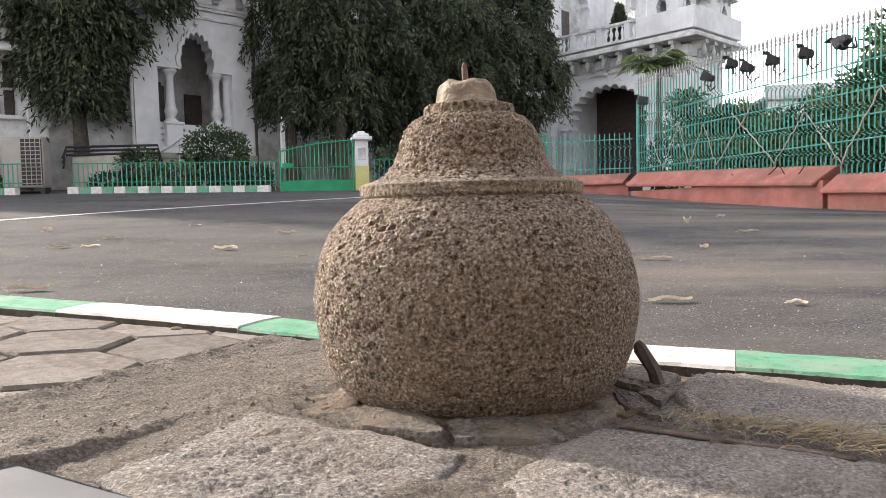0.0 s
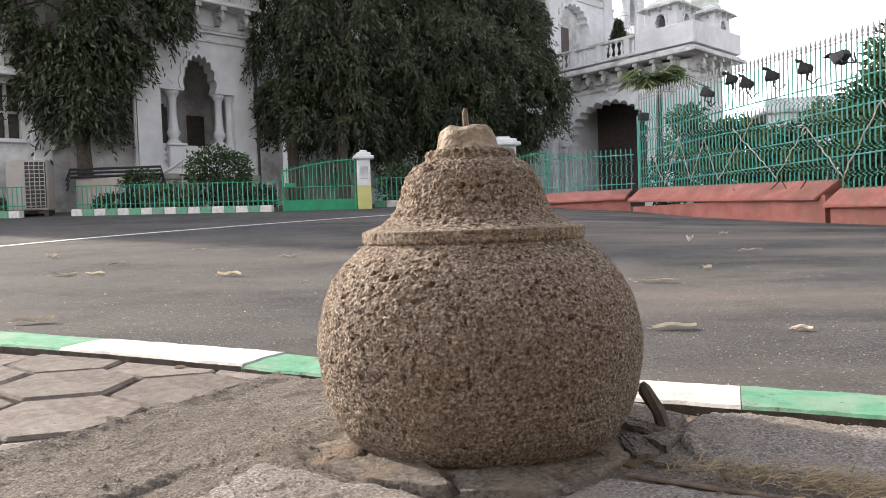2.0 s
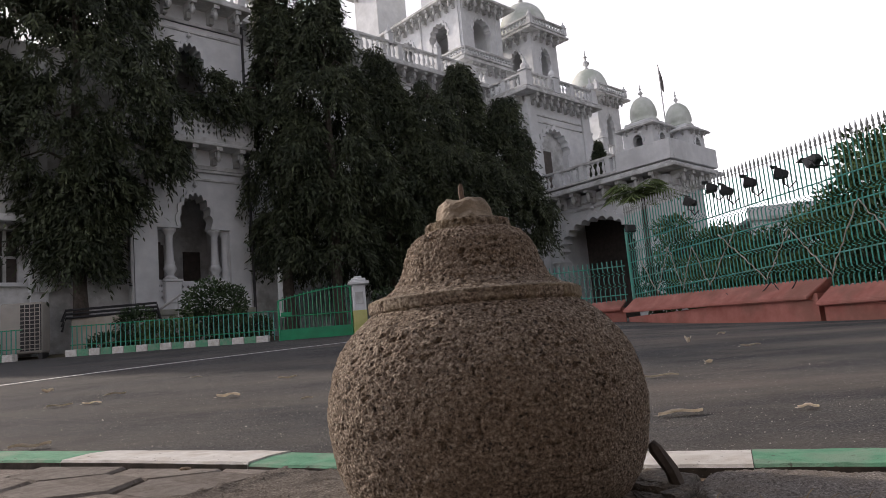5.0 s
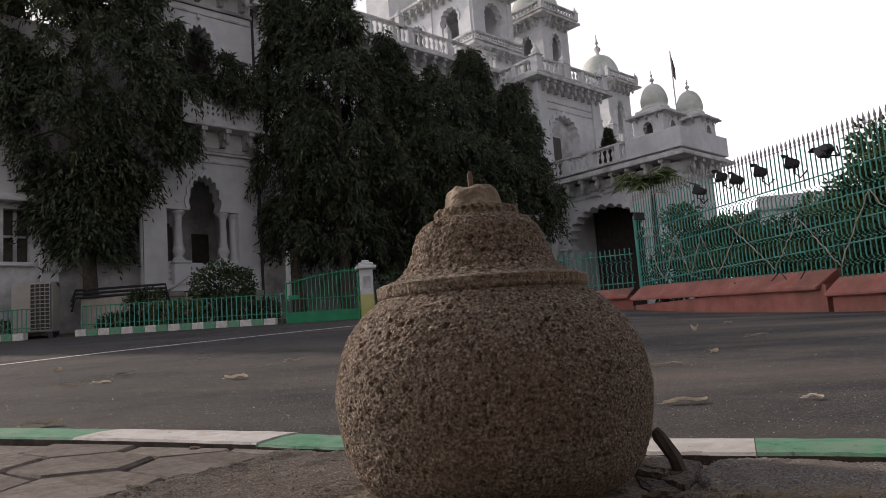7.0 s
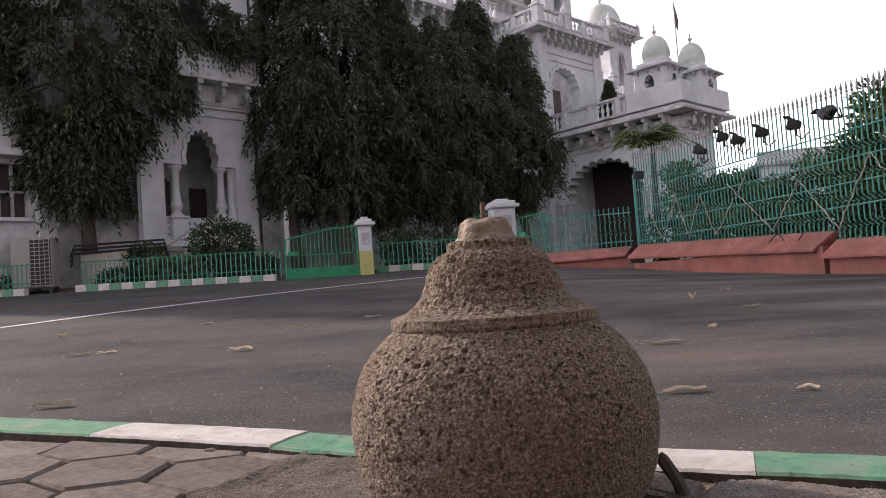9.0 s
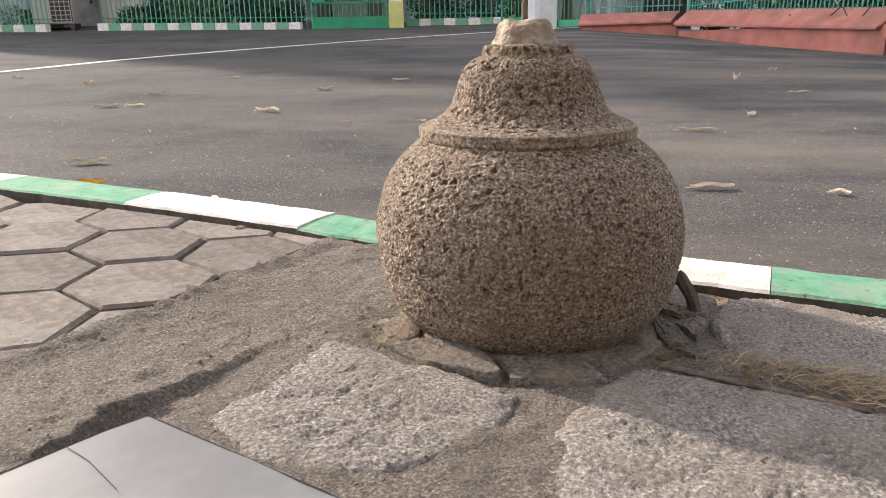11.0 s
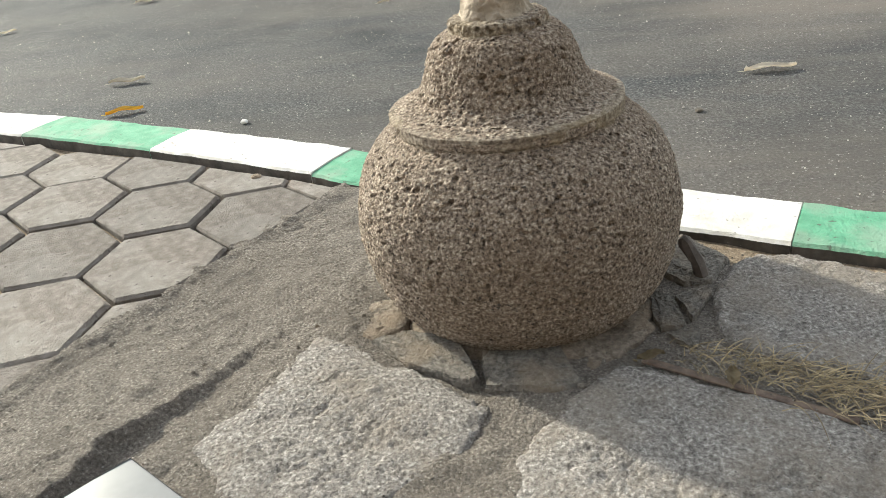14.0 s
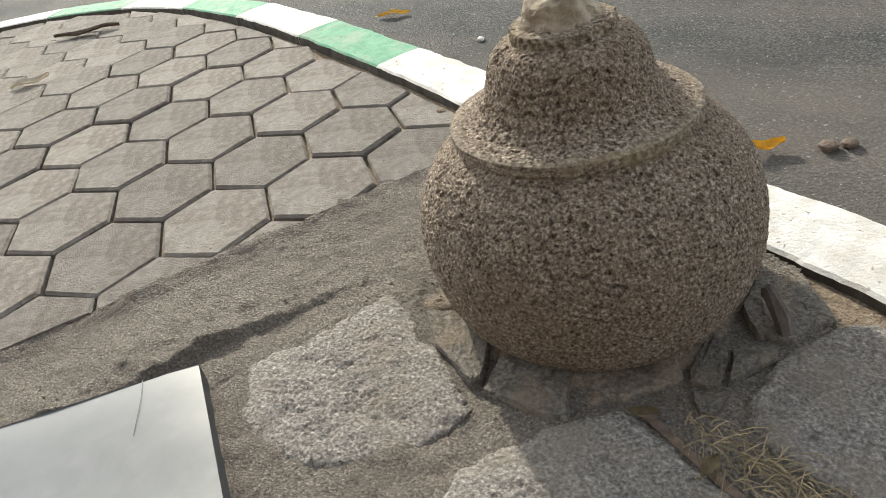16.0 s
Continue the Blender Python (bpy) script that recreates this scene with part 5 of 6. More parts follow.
def gate(p0, p1, base, low_top, top, arc, label, bars=None):
    """A leaf with a sheet-metal foot, upright bars and an arched head."""
    length = (Vector(p1) - Vector(p0)).length
    x, y, ang = along(p0, p1, 0)
    th = thing("metal_gate", pose(x, y, base, 0, 0, ang), label, "gate", "green gates")
    part("foot_panel", boxed(0, length, -0.015, 0.015, 0.05, low_top, 0.005), M_GREEN, th)
    part("hinge_post", tube(bmesh.new(), [(0, 0, 0), (0, 0, top)], 0.025, 6), M_GREEN, th)
    part("lock_post", tube(bmesh.new(), [(length, 0, 0), (length, 0, top + arc)], 0.025, 6), M_GREEN, th)
    head = [(length * k / 10, 0, top + arc * math.sin(math.pi / 2 * k / 10)) for k in range(11)]
    part("head_rail", tube(bmesh.new(), head, 0.018, 6), M_GREEN, th)
    part("lock_plate", boxed(0.05, 0.3, -0.025, 0.0, top * 0.62, top * 0.72), M_GREEN, th)
    part("cross_rail", tube(bmesh.new(), [(0, 0, top * 0.62), (length, 0, top * 0.62)], 0.015, 6), M_GREEN, th)
    m = bars or int(length / 0.11)
    for i in range(1, m):
        s = length * i / m
        h = top + arc * math.sin(math.pi / 2 * i / m) + 0.06
        part("bar", tube(bmesh.new(), [(s, 0, low_top), (s, 0, h)], 0.011, 5), M_GREEN, th)
    return th


gate((-3.92, 17.15), (-2.2, 17.45), 0.78, 0.32, 1.02, 0.25, "green metal gate with solid foot and arched head, closed", 17)
gate((0.5, 17.6), (1.15, 16.75), 0.7, 0.3, 1.25, 0.12, "green metal gate leaf swung half open", 9)
gate((1.65, 16.5), (2.3, 15.9), 0.7, 0.2, 1.15, 0.05, "green metal gate leaf beside the thick pillar", 8)

# garden kerbs and pickets by the far road edge
PICKET = bar_mesh("picket", 0.72, 0.014)


def garden_edge(p0, p1, z0, z1, colours, picket_h=0.75, kerb_h=0.16, with_fence=True, block=0.3):
    length = (Vector(p1) - Vector(p0)).length
    x, y, ang = along(p0, p1, 0)
    th = tagged(thing("garden_kerb", pose(x, y, 0, 0, 0, ang), "garden kerb of green and white painted blocks", "kerb", "garden kerbs"), kind="structure")
    n_ = int(length / block)
    for i in range(n_):
        z = z0 + (z1 - z0) * i / n_
        part("kerb_block", boxed(i * block + 0.004, (i + 1) * block - 0.004, -0.09, 0.09, z - 0.15, z + kerb_h, 0.012), (M_KERB_WHITE, M_KERB_GREEN)[(i + colours) % 2], th)
    if with_fence:
        f = tagged(thing("picket_fence", pose(x, y, 0, 0, 0, ang), "low green iron picket fence behind a painted kerb", "fence", "garden fences"))
        m = int(length / 0.125)
        for i in range(m):
            z = z0 + (z1 - z0) * i / m + kerb_h - 0.02
            shared("picket", PICKET, f, (0.06 + i * 0.125, 0.13, z - 0.1))
        for h in (0.12, 0.58):
            part("rail", tube(bmesh.new(), [(0, 0.13, z0 + kerb_h + h), (length, 0.13, z1 + kerb_h + h)], 0.012, 5), M_GREEN, f)
    return th


garden_edge((-9.25, 17.55), (-3.95, 17.1), 0.93, 0.83, 0)
garden_edge((-12.6, 17.4), (-10.15, 17.05), 0.95, 0.92, 1)
garden_edge((-1.8, 18.0), (0.6, 18.05), 0.88, 0.87, 1, block=0.3)

# earth of the planting beds
bed_z = lambda x, y: road_z(x, min(y, 20)) + 0.06 + 0.03 * fbm(x, y)
tagged(grid_sheet("planting_bed", np.linspace(-13, 2.2, 40), np.linspace(17.75, 21.8, 16), lambda x, y: bed_z(x, y) + (0.0 if y > 18 else -0.1), M_SOIL), "dark earth of the planting bed", "soil", kind="structure")
tagged(grid_sheet("lawn_bed", np.linspace(4.6, 26, 40), np.linspace(6.5, 30, 40), lambda x, y: 0.55 + 0.05 * fbm(x * 0.6, y * 0.6), M_SOIL,
                  keep=lambda x, y: (x - 4.1) * 0.943 + (y - 15.0) * 0.332 > 0.15), "raised earth of the fenced garden", "soil", kind="structure")
# plain unseen wall behind, added to hold low southern sky light off stone and bay
tagged(part("wall_south", boxed(-18, 18, -7.6, -7.2, -0.6, 9.0), M_LIGHT_BLOCK), "unseen plain wall added to block low southern sky light", "wall", kind="structure")

# outdoor units, pipes and stair rail by the wing
def condenser(x, y, z, ang):
    th = thing("condenser_unit", pose(x, y, z, 0, 0, ang), "large cream air-conditioner outdoor unit with louvred grille", "air conditioner", "outdoor units")
    part("casing", boxed(-0.55, 0.42, 0, 0.5, 0.16, 1.42, 0.03), M_AC, th)
    for i in range(11):
        part("louvre", boxed(-0.08, 0.38, -0.035, 0.0, 0.26 + i * 0.1, 0.277 + i * 0.1), M_AC, th)
    for k in range(5):
        part("grille_bar", boxed(-0.09 + k * 0.115, -0.075 + k * 0.115, -0.045, -0.03, 0.22, 1.36), M_AC, th)
    part("grille_recess", boxed(-0.1, 0.4, -0.012, -0.004, 0.22, 1.36), M_BLACK, th)
    for xx in (-0.45, 0.3):
        part("foot", boxed(xx, xx + 0.1, 0.05, 0.45, -0.05, 0.16), M_BLACK, th)
    return th


condenser(-10.3, 17.55, 0.94, 8)
condenser(-11.6, 17.9, 0.95, 8)
wallbox = thing("service_wall", pose(-9.1, 18.5, 0.8, 0, 0, 10), "low stained ochre service wall with black pipes", "low wall")
part("wall_body", boxed(-0.5, 0.7, 0, 0.4, 0, 1.15, 0.02), M_OCHRE, wallbox)
for k in range(3):
    part("pipe", tube(bmesh.new(), [(-0.7, -0.06, 0.8 + 0.13 * k), (-0.6, -0.06, 1.15 + 0.1 * k), (1.6, 0.1, 1.2 + 0.1 * k), (1.7, 0.1, 0.9)], 0.035, 6), M_BLACK, wallbox, "black insulated pipe")
rail = thing("stair_rail", pose(-7.6, 18.9, 1.3), "slanted pale metal stair handrail", "handrail")
part("rail_tube", tube(bmesh.new(), [(-0.6, 0, 0.25), (0.62, 0.2, 1.1)], 0.035, 8), M_PIPE, rail)
for k in (0.0, 0.5, 1.0):
    part("baluster", tube(bmesh.new(), [(-0.55 + 1.1 * k, 0.19 * k, -0.5), (-0.55 + 1.1 * k, 0.19 * k, 0.28 + 0.8 * k)], 0.018, 6), M_PIPE, rail)
house = thing("garden_house", pose(13.2, 29.0, 0.5, 0, 0, -8), "distant pale blue-white garden house behind the railing", "building")
part("wall", loops_wall([(0, 0), (8, 0), (8, 3.9), (0, 3.9)], [[(0.8 + 1.9 * k, 1.0), (0.8 + 1.9 * k, 3.0), (1.9 + 1.9 * k, 3.0), (1.9 + 1.9 * k, 1.0)] for k in range(4)], 0, 0.3), M_PLASTER, house)
part("rear", boxed(0, 8, 3, 3.3, 0, 3.9), M_DARKWOOD_SHADE, house)
part("roof", boxed(-0.2, 8.2, -0.2, 3.5, 3.9, 4.05, 0.03), M_PLASTER_TRIM, house)
part("parapet", boxed(-0.1, 8.1, -0.1, 0.1, 4.05, 4.5, 0.02), M_PLASTER, house)

# ---- trees and plants ----
def leaves_mesh(name, centres, dirs, length, width, material, parent, rs, label=""):
    """One lens-shaped leaf at each centre."""
    n_ = len(centres)
    d = dirs / np.linalg.norm(dirs, axis=1)[:, None]
    side = np.cross(d, rs.normal(size=(n_, 3)))
    side /= np.linalg.norm(side, axis=1)[:, None]
    L = length * rs.uniform(0.7, 1.25, n_)[:, None]
    W = width * rs.uniform(0.7, 1.2, n_)[:, None]
    v = np.empty((n_, 4, 3))
    v[:, 0] = centres
    v[:, 1] = centres + d * L * 0.45 + side * W * 0.5
    v[:, 2] = centres + d * L
    v[:, 3] = centres + d * L * 0.45 - side * W * 0.5
    me = bpy.data.meshes.new(name)
    me.vertices.add(n_ * 4)
    me.vertices.foreach_set("co", v.ravel())
    me.loops.add(n_ * 4)
    me.loops.foreach_set("vertex_index", np.arange(n_ * 4, dtype=np.int32))
    me.polygons.add(n_)
    me.polygons.foreach_set("loop_start", np.arange(0, n_ * 4, 4, dtype=np.int32))
    me.update(calc_edges=True)
    me.materials.append(material)
    ob = new(name, me)
    ob.parent = parent
    if label:
        ob["label"] = label
    return ob


def mast_tree(x, y, base, bottom, top, radius, seed, label, twigs=2600, per=11, lean=(0.0, 0.0), boughs=(), skirt=(0.0, 1.0, 1.0), point=0.6):
    """A drooping mast tree: tapered trunk, short limbs and hanging sprays of narrow leaves."""
    rs = np.random.RandomState(seed)
    th = thing("mast_tree", pose(x, y, 0), label, "tree", "mast trees")
    h = top - base
    pts = [(0.06 * math.sin(k * 1.3 + seed) + lean[0] * k / 8, 0.06 * math.cos(k * 1.7 + seed) + lean[1] * k / 8, base - 0.1 + h * 0.93 * k / 8) for k in range(9)]
    part("trunk", tube(bmesh.new(), pts, [0.2 * (1 - 0.85 * k / 8) + (0.05 if k == 0 else 0) for k in range(9)], 10), M_BARK, th)
    lumps = [(rs.uniform(0, 2 * math.pi), rs.uniform(bottom + 0.4, top - 0.5), rs.uniform(0.5, 1.15)) for _ in range(26)]

    def reach(a, z):
        t = (z - bottom) / (top - bottom)
        r = radius * (0.75 + 0.25 * math.sin(math.pi * min(1, t * 1.6))) * (1 - max(0, t - 0.45) / 0.55) ** point if t < 1 else 0.0
        r *= skirt[2] + (1 - skirt[2]) * max(0.0, min(1.0, (z - skirt[0]) / (skirt[1] - skirt[0])))
        g = max(math.exp(-((z - lz) / 1.0) ** 2 - (min(abs(a - la), 2 * math.pi - abs(a - la)) / 0.75) ** 2) * lw for la, lz, lw in lumps)
        return r * (0.5 + 0.62 * g)

    for k in range(16):
        a, z = rs.uniform(0, 2 * math.pi), bottom + (top - bottom) * (k + 0.5) / 17
        r = reach(a, z) * 0.85
        part("limb", tube(bmesh.new(), [(lean[0] * (z - base) / h, 0, z - 0.1), (math.cos(a) * r * 0.5, math.sin(a) * r * 0.5, z + 0.25), (math.cos(a) * r, math.sin(a) * r, z - 0.15)], [0.05, 0.035, 0.012], 5), M_BARK, th)
    for q in boughs[::2]:
        part("limb", tube(bmesh.new(), [(0, 0, q[2] - 0.4), (q[0] * 0.5, q[1] * 0.5, q[2] + 0.2), q], [0.05, 0.035, 0.012], 5), M_BARK, th)
    C, D = [], []
    sprays = max(1, twigs // 22)
    for i_ in range(sprays + 2 * len(boughs)):
        a = rs.uniform(0, 2 * math.pi)
        z = bottom + (top - bottom) * rs.beta(1.05, 1.25)
        r = reach(a, z) * rs.uniform(0.35, 1.0) ** 0.5
        lz = (z - base) / h
        hub = np.array((math.cos(a) * r + lean[0] * lz, math.sin(a) * r + lean[1] * lz, z + 0.25))
        size = rs.uniform(0.65, 1.35)
        if i_ >= sprays:
            hub = np.array(boughs[(i_ - sprays) // 2]) + rs.normal(0, 0.15, 3)
            size = rs.uniform(0.6, 0.9)
        for _k in range(22):
            b = a + rs.normal(0, 1.0)
            out = np.array((math.cos(b), math.sin(b), 0.0))
            p = hub + out * rs.uniform(0, 0.3) * size + np.array((0, 0, rs.uniform(-0.12, 0.12)))
            length = rs.uniform(0.4, 0.95) * size
            sway = rs.normal(0, 0.08, 3)
            for j in range(per):
                t = j / per
                q = p + out * (0.42 * t) * length + sway * t + np.array((0, 0, -length * t * (0.25 + 0.75 * t)))
                C.append(q + rs.normal(0, 0.025, 3))
                D.append(out * 0.55 + np.array((0, 0, -0.85)) + rs.normal(0, 0.45, 3))
    leaves_mesh("crown", np.array(C), np.array(D), 0.2, 0.056, M_LEAF, th, rs)
    return th


DROOP = "tall mast tree with drooping dark green leaves before the palace"
mast_tree(-9.55, 18.8, 0.9, 3.3, 17.5, 2.75, 1, "big mast tree with drooping dark leaves beside the fence", 15500, 12, skirt=(4.6, 6.8, 0.55))
mast_tree(-4.75, 22.5, 0.95, 3.2, 14.8, 1.5, 2, DROOP, 3800, 12, point=0.9, boughs=((-1.1, -1.6, 8.9), (-1.4, -1.9, 8.5), (-1.8, -2.1, 8.2), (-1.0, -1.8, 8.1), (-2.2, -2.2, 8.6), (-1.6, -1.9, 9.0), (-0.8, -1.4, 8.4)))
mast_tree(-3.15, 22.4, 0.95, 2.9, 14.0, 2.1, 3, DROOP, 4600, 12, point=1.1)
mast_tree(-1.6, 24.6, 0.95, 2.9, 11.2, 2.3, 4, DROOP, 4000, 12, point=0.8)
mast_tree(0.1, 25.2, 0.95, 3.0, 10.0, 2.2, 5, DROOP, 3800, 12)
mast_tree(1.5, 27.2, 0.9, 3.2, 11.5, 2.2, 6, DROOP, 3800, 12, point=1.0)
mast_tree(3.2, 28.0, 0.9, 3.2, 10.2, 1.65, 7, DROOP, 3200, 12, point=0.8)


def bush(x, y, z, rx, ry, rz, seed, material, label, count=2600, leaf=(0.11, 0.05), name="bush", group="garden bushes"):
    rs = np.random.RandomState(seed)
    th = thing(name, pose(x, y, z), label, "bush", group)
    for k in range(6):
        a = rs.uniform(0, 2 * math.pi)
        part("stem", tube(bmesh.new(), [(0.05 * math.cos(a), 0.05 * math.sin(a), -0.1), (0.4 * rx * math.cos(a), 0.4 * ry * math.sin(a), rz * 0.8), (0.7 * rx * math.cos(a), 0.7 * ry * math.sin(a), rz * rs.uniform(1.0, 1.7))], [0.03, 0.02, 0.008], 5), M_BARK, th)
    lumps = rs.normal(size=(14, 3))
    lumps /= np.linalg.norm(lumps, axis=1)[:, None]
    u = rs.normal(size=(count, 3))
    u /= np.linalg.norm(u, axis=1)[:, None]
    g = np.max(np.exp(4.5 * (u @ lumps.T - 1)), axis=1)
    r = (0.62 + 0.5 * g) * rs.uniform(0.25, 1, count) ** 0.4
    c = u * r[:, None] * np.array((rx, ry, rz)) + np.array((0, 0, rz * 0.95))
    d = u * 0.8 + rs.normal(0, 0.6, (count, 3)) + np.array((0, 0, -0.1))
    leaves_mesh("foliage", c, d, leaf[0], leaf[1], material, th, rs)
    return th


bush(-5.95, 18.75, 1.0, 0.95, 0.7, 0.85, 21, M_LEAF_BUSH, "round dark green bush before the palace bay", 4200)
bush(-8.0, 18.7, 1.0, 0.55, 0.5, 0.62, 22, M_LEAF_BUSH, "loose dark green bush near the tree trunk", 1500)
for k, (bx, by, br, bh) in enumerate(((-7.3, 18.1, 0.55, 0.42), (-6.6, 18.0, 0.5, 0.4), (-5.2, 17.9, 0.5, 0.36), (-4.6, 17.9, 0.45, 0.36), (-8.5, 18.1, 0.5, 0.3))):
    bush(bx, by, 0.93, br, 0.35, bh, 30 + k, M_LEAF_LIGHT if k < 2 else M_LEAF_BUSH, "low leafy shrub behind the picket fence", 900, (0.1, 0.045))
bush(-11.5, 17.75, 0.93, 0.7, 0.35, 0.32, 41, M_LEAF_LIGHT, "low reddish-green hedge plants by the kerb", 800)
for k, (bx, by, br, bh) in enumerate(((-0.6, 19.2, 0.9, 0.55), (0.4, 19.4, 0.8, 0.5), (-1.3, 19.4, 0.6, 0.6))):
    bush(bx, by, 0.95, br, 0.5, bh, 50 + k, M_LEAF_BUSH, "dark clipped hedge plants under the trees", 1300)
# planting behind the tall railing
for k, (bx, by, rx, rz, cnt, m_) in enumerate(((4.75, 15.4, 0.5, 0.6, 900, M_LEAF_BUSH), (5.2, 14.2, 0.6, 0.5, 1300, M_LEAF_LIGHT), (6.0, 13.3, 0.8, 0.55, 1600, M_LEAF_LIGHT), (6.7, 12.2, 0.8, 0.5, 1600, M_LEAF_LIGHT),
                                                (7.4, 11.2, 0.9, 0.55, 1600, M_LEAF_BUSH), (8.2, 10.0, 0.9, 0.6, 1600, M_LEAF_LIGHT), (7.4, 15.0, 0.8, 0.9, 1800, M_LEAF_BUSH), (11.5, 13.5, 1.4, 0.7, 2000, M_LEAF_BUSH))):
    bush(bx, by, 0.55, rx, 0.6, rz, 60 + k, m_, "leafy garden shrub behind the tall railing", cnt, (0.13, 0.055), group="shrubs behind the railing")


def round_tree(x, y, base, top, radius, seed, label, count=9000):
    rs = np.random.RandomState(seed)
    th = thing("garden_tree", pose(x, y, base), label, "tree", "garden trees")
    h = top - base
    part("trunk", tube(bmesh.new(), [(0, 0, -0.2), (0.05, 0.03, h * 0.3), (0.0, 0.08, h * 0.75)], [0.14, 0.1, 0.04], 8), M_BARK, th)
    C, D = [], []
    for k in range(16):
        a, e = rs.uniform(0, 2 * math.pi), rs.uniform(0.35, 0.95)
        tip = np.array((math.cos(a) * radius * rs.uniform(0.35, 0.95), math.sin(a) * radius * rs.uniform(0.35, 0.95), h * e))
        part("limb", tube(bmesh.new(), [(0, 0, h * 0.3), tuple(tip * 0.55 + np.array((0, 0, h * 0.12))), tuple(tip)], [0.05, 0.03, 0.01], 5), M_BARK, th)
        m_ = count // 16
        u = rs.normal(size=(m_, 3))
        u /= np.linalg.norm(u, axis=1)[:, None]
        C.append(tip + u * (rs.uniform(0.1, 1, m_) ** 0.5 * radius * 0.42)[:, None] * np.array((1, 1, 0.75)))
        D.append(u + rs.normal(0, 0.6, (m_, 3)))
    leaves_mesh("crown", np.concatenate(C), np.concatenate(D), 0.13, 0.06, M_LEAF_LIGHT, th, rs)
    return th


round_tree(8.15, 11.7, 0.5, 3.4, 1.3, 81, "leafy green garden tree behind the tall railing", 9000)
round_tree(10.0, 12.8, 0.5, 3.9, 1.5, 82, "leafy green garden tree behind the tall railing", 8000)
round_tree(6.6, 17.5, 0.5, 2.9, 1.0, 83, "small leafy garden tree near the portico", 6000)
round_tree(8.2, 19.5, 0.5, 2.7, 1.0, 84, "small leafy garden tree near the portico", 5000)
round_tree(11.2, 19.5, 0.5, 3.3, 1.3, 86, "leafy green garden tree behind the tall railing", 6000)
round_tree(15.5, 20.0, 0.5, 3.4, 1.4, 85, "leafy green garden tree behind the tall railing", 6000)


def palm(x, y, base, height, seed, fronds=15):
    rs = np.random.RandomState(seed)
    th = thing("palm", pose(x, y, base), "small feathery palm behind the railing", "palm")
    part("trunk", tube(bmesh.new(), [(0, 0, -0.2), (0.03, 0, height)], [0.09, 0.06], 8), M_BARK, th)
    for k in range(fronds):
        a, up = rs.uniform(0, 2 * math.pi), rs.uniform(0.35, 1.25)
        length = rs.uniform(0.7, 1.05)
        spine = [np.array((math.cos(a) * length * t * math.cos(up * (1 - t * 0.3)), math.sin(a) * length * t * math.cos(up * (1 - t * 0.3)), height + length * (math.sin(up) * t - 0.5 * t * t))) for t in np.linspace(0, 1, 9)]
        C, D = [], []
        for i in range(1, 9):
            tang = spine[i] - spine[i - 1]
            sd = np.cross(tang, (0, 0, 1))
            sd /= np.linalg.norm(sd) + 1e-6
            for s_ in (-1, 1):
                for w in (0.0, 0.5):
                    C.append(spine[i - 1] + tang * w)
                    D.append(tang * 5 + sd * s_ * 0.6 + np.array((0, 0, -0.35)))
        f = leaves_mesh("frond", np.array(C), np.array(D), 0.4, 0.04, M_PALM, th, rs)
        part("frond_rib", tube(bmesh.new(), [tuple(q) for q in spine], [0.012 - 0.001 * i for i in range(9)], 4), M_PALM, f)
    return th


palm(5.1, 16.9, 0.55, 2.95, 91, 20)
# dark conifer on the roof terrace
conifer = thing("potted_conifer", PALACE @ pose(21.2, -0.6, 7.25), "dark conical potted conifer on the balcony", "shrub")
part("pot", lathe(bmesh.new(), [(0.2, 0), (0.28, 0.35), (0.3, 0.4)], sides=14), M_OCHRE, conifer)
rs = np.random.RandomState(5)
tt = rs.beta(1.0, 1.6, 4200)
aa = rs.uniform(0, 2 * math.pi, 4200)
rr = 0.62 * (1 - tt) ** 0.75 * rs.uniform(0, 1, 4200) ** 0.5
leaves_mesh("foliage", np.stack([rr * np.cos(aa), rr * np.sin(aa), 0.45 + 2.3 * tt], 1), np.stack([np.cos(aa), np.sin(aa), 0.8 + 0 * aa], 1) + rs.normal(0, 0.4, (4200, 3)), 0.2, 0.07, M_LEAF, conifer, rs)

# ---- small things near the stone ----
def fallen_leaf(x, y, turn, length, width, curl, material, label, seed, z=None):
    """A curled dry leaf with a stalk."""
    r = random.Random(seed)
    z = road_z(x, y) + 0.006 if z is None else z
    bm = bmesh.new()
    n_ = 9
    grid = []
    for i in range(n_):
        t = i / (n_ - 1)
        w = width * math.sin(math.pi * min(1, t * 0.94 + 0.03)) ** 0.8 * (1 + 0.15 * r.uniform(-1, 1))
        row = []
        for j in (-1, -0.5, 0, 0.5, 1):
            row.append(bm.verts.new(((t - 0.5) * length, j * w / 2, curl * (j * j) * 0.7 + curl * 0.6 * math.sin(math.pi * t * 1.3 + seed) ** 2 + r.uniform(0, 0.002))))
        grid.append(row)
    for a, b in zip(grid, grid[1:]):
        for j in range(4):
            bm.faces.new((a[j], b[j], b[j + 1], a[j + 1]))
    bmesh.ops.solidify(bm, geom=list(bm.faces), thickness=0.0012)
    tube(bm, [(-0.5 * length, 0, 0.001), (-0.62 * length, 0.004, 0.003)], [0.0018, 0.001], 5)
    ob = part("fallen_leaf", bm, material)
    ob.matrix_world = pose(x, y, z, 0, 0, turn)
    return tagged(ob, label, "leaf", "fallen leaves")


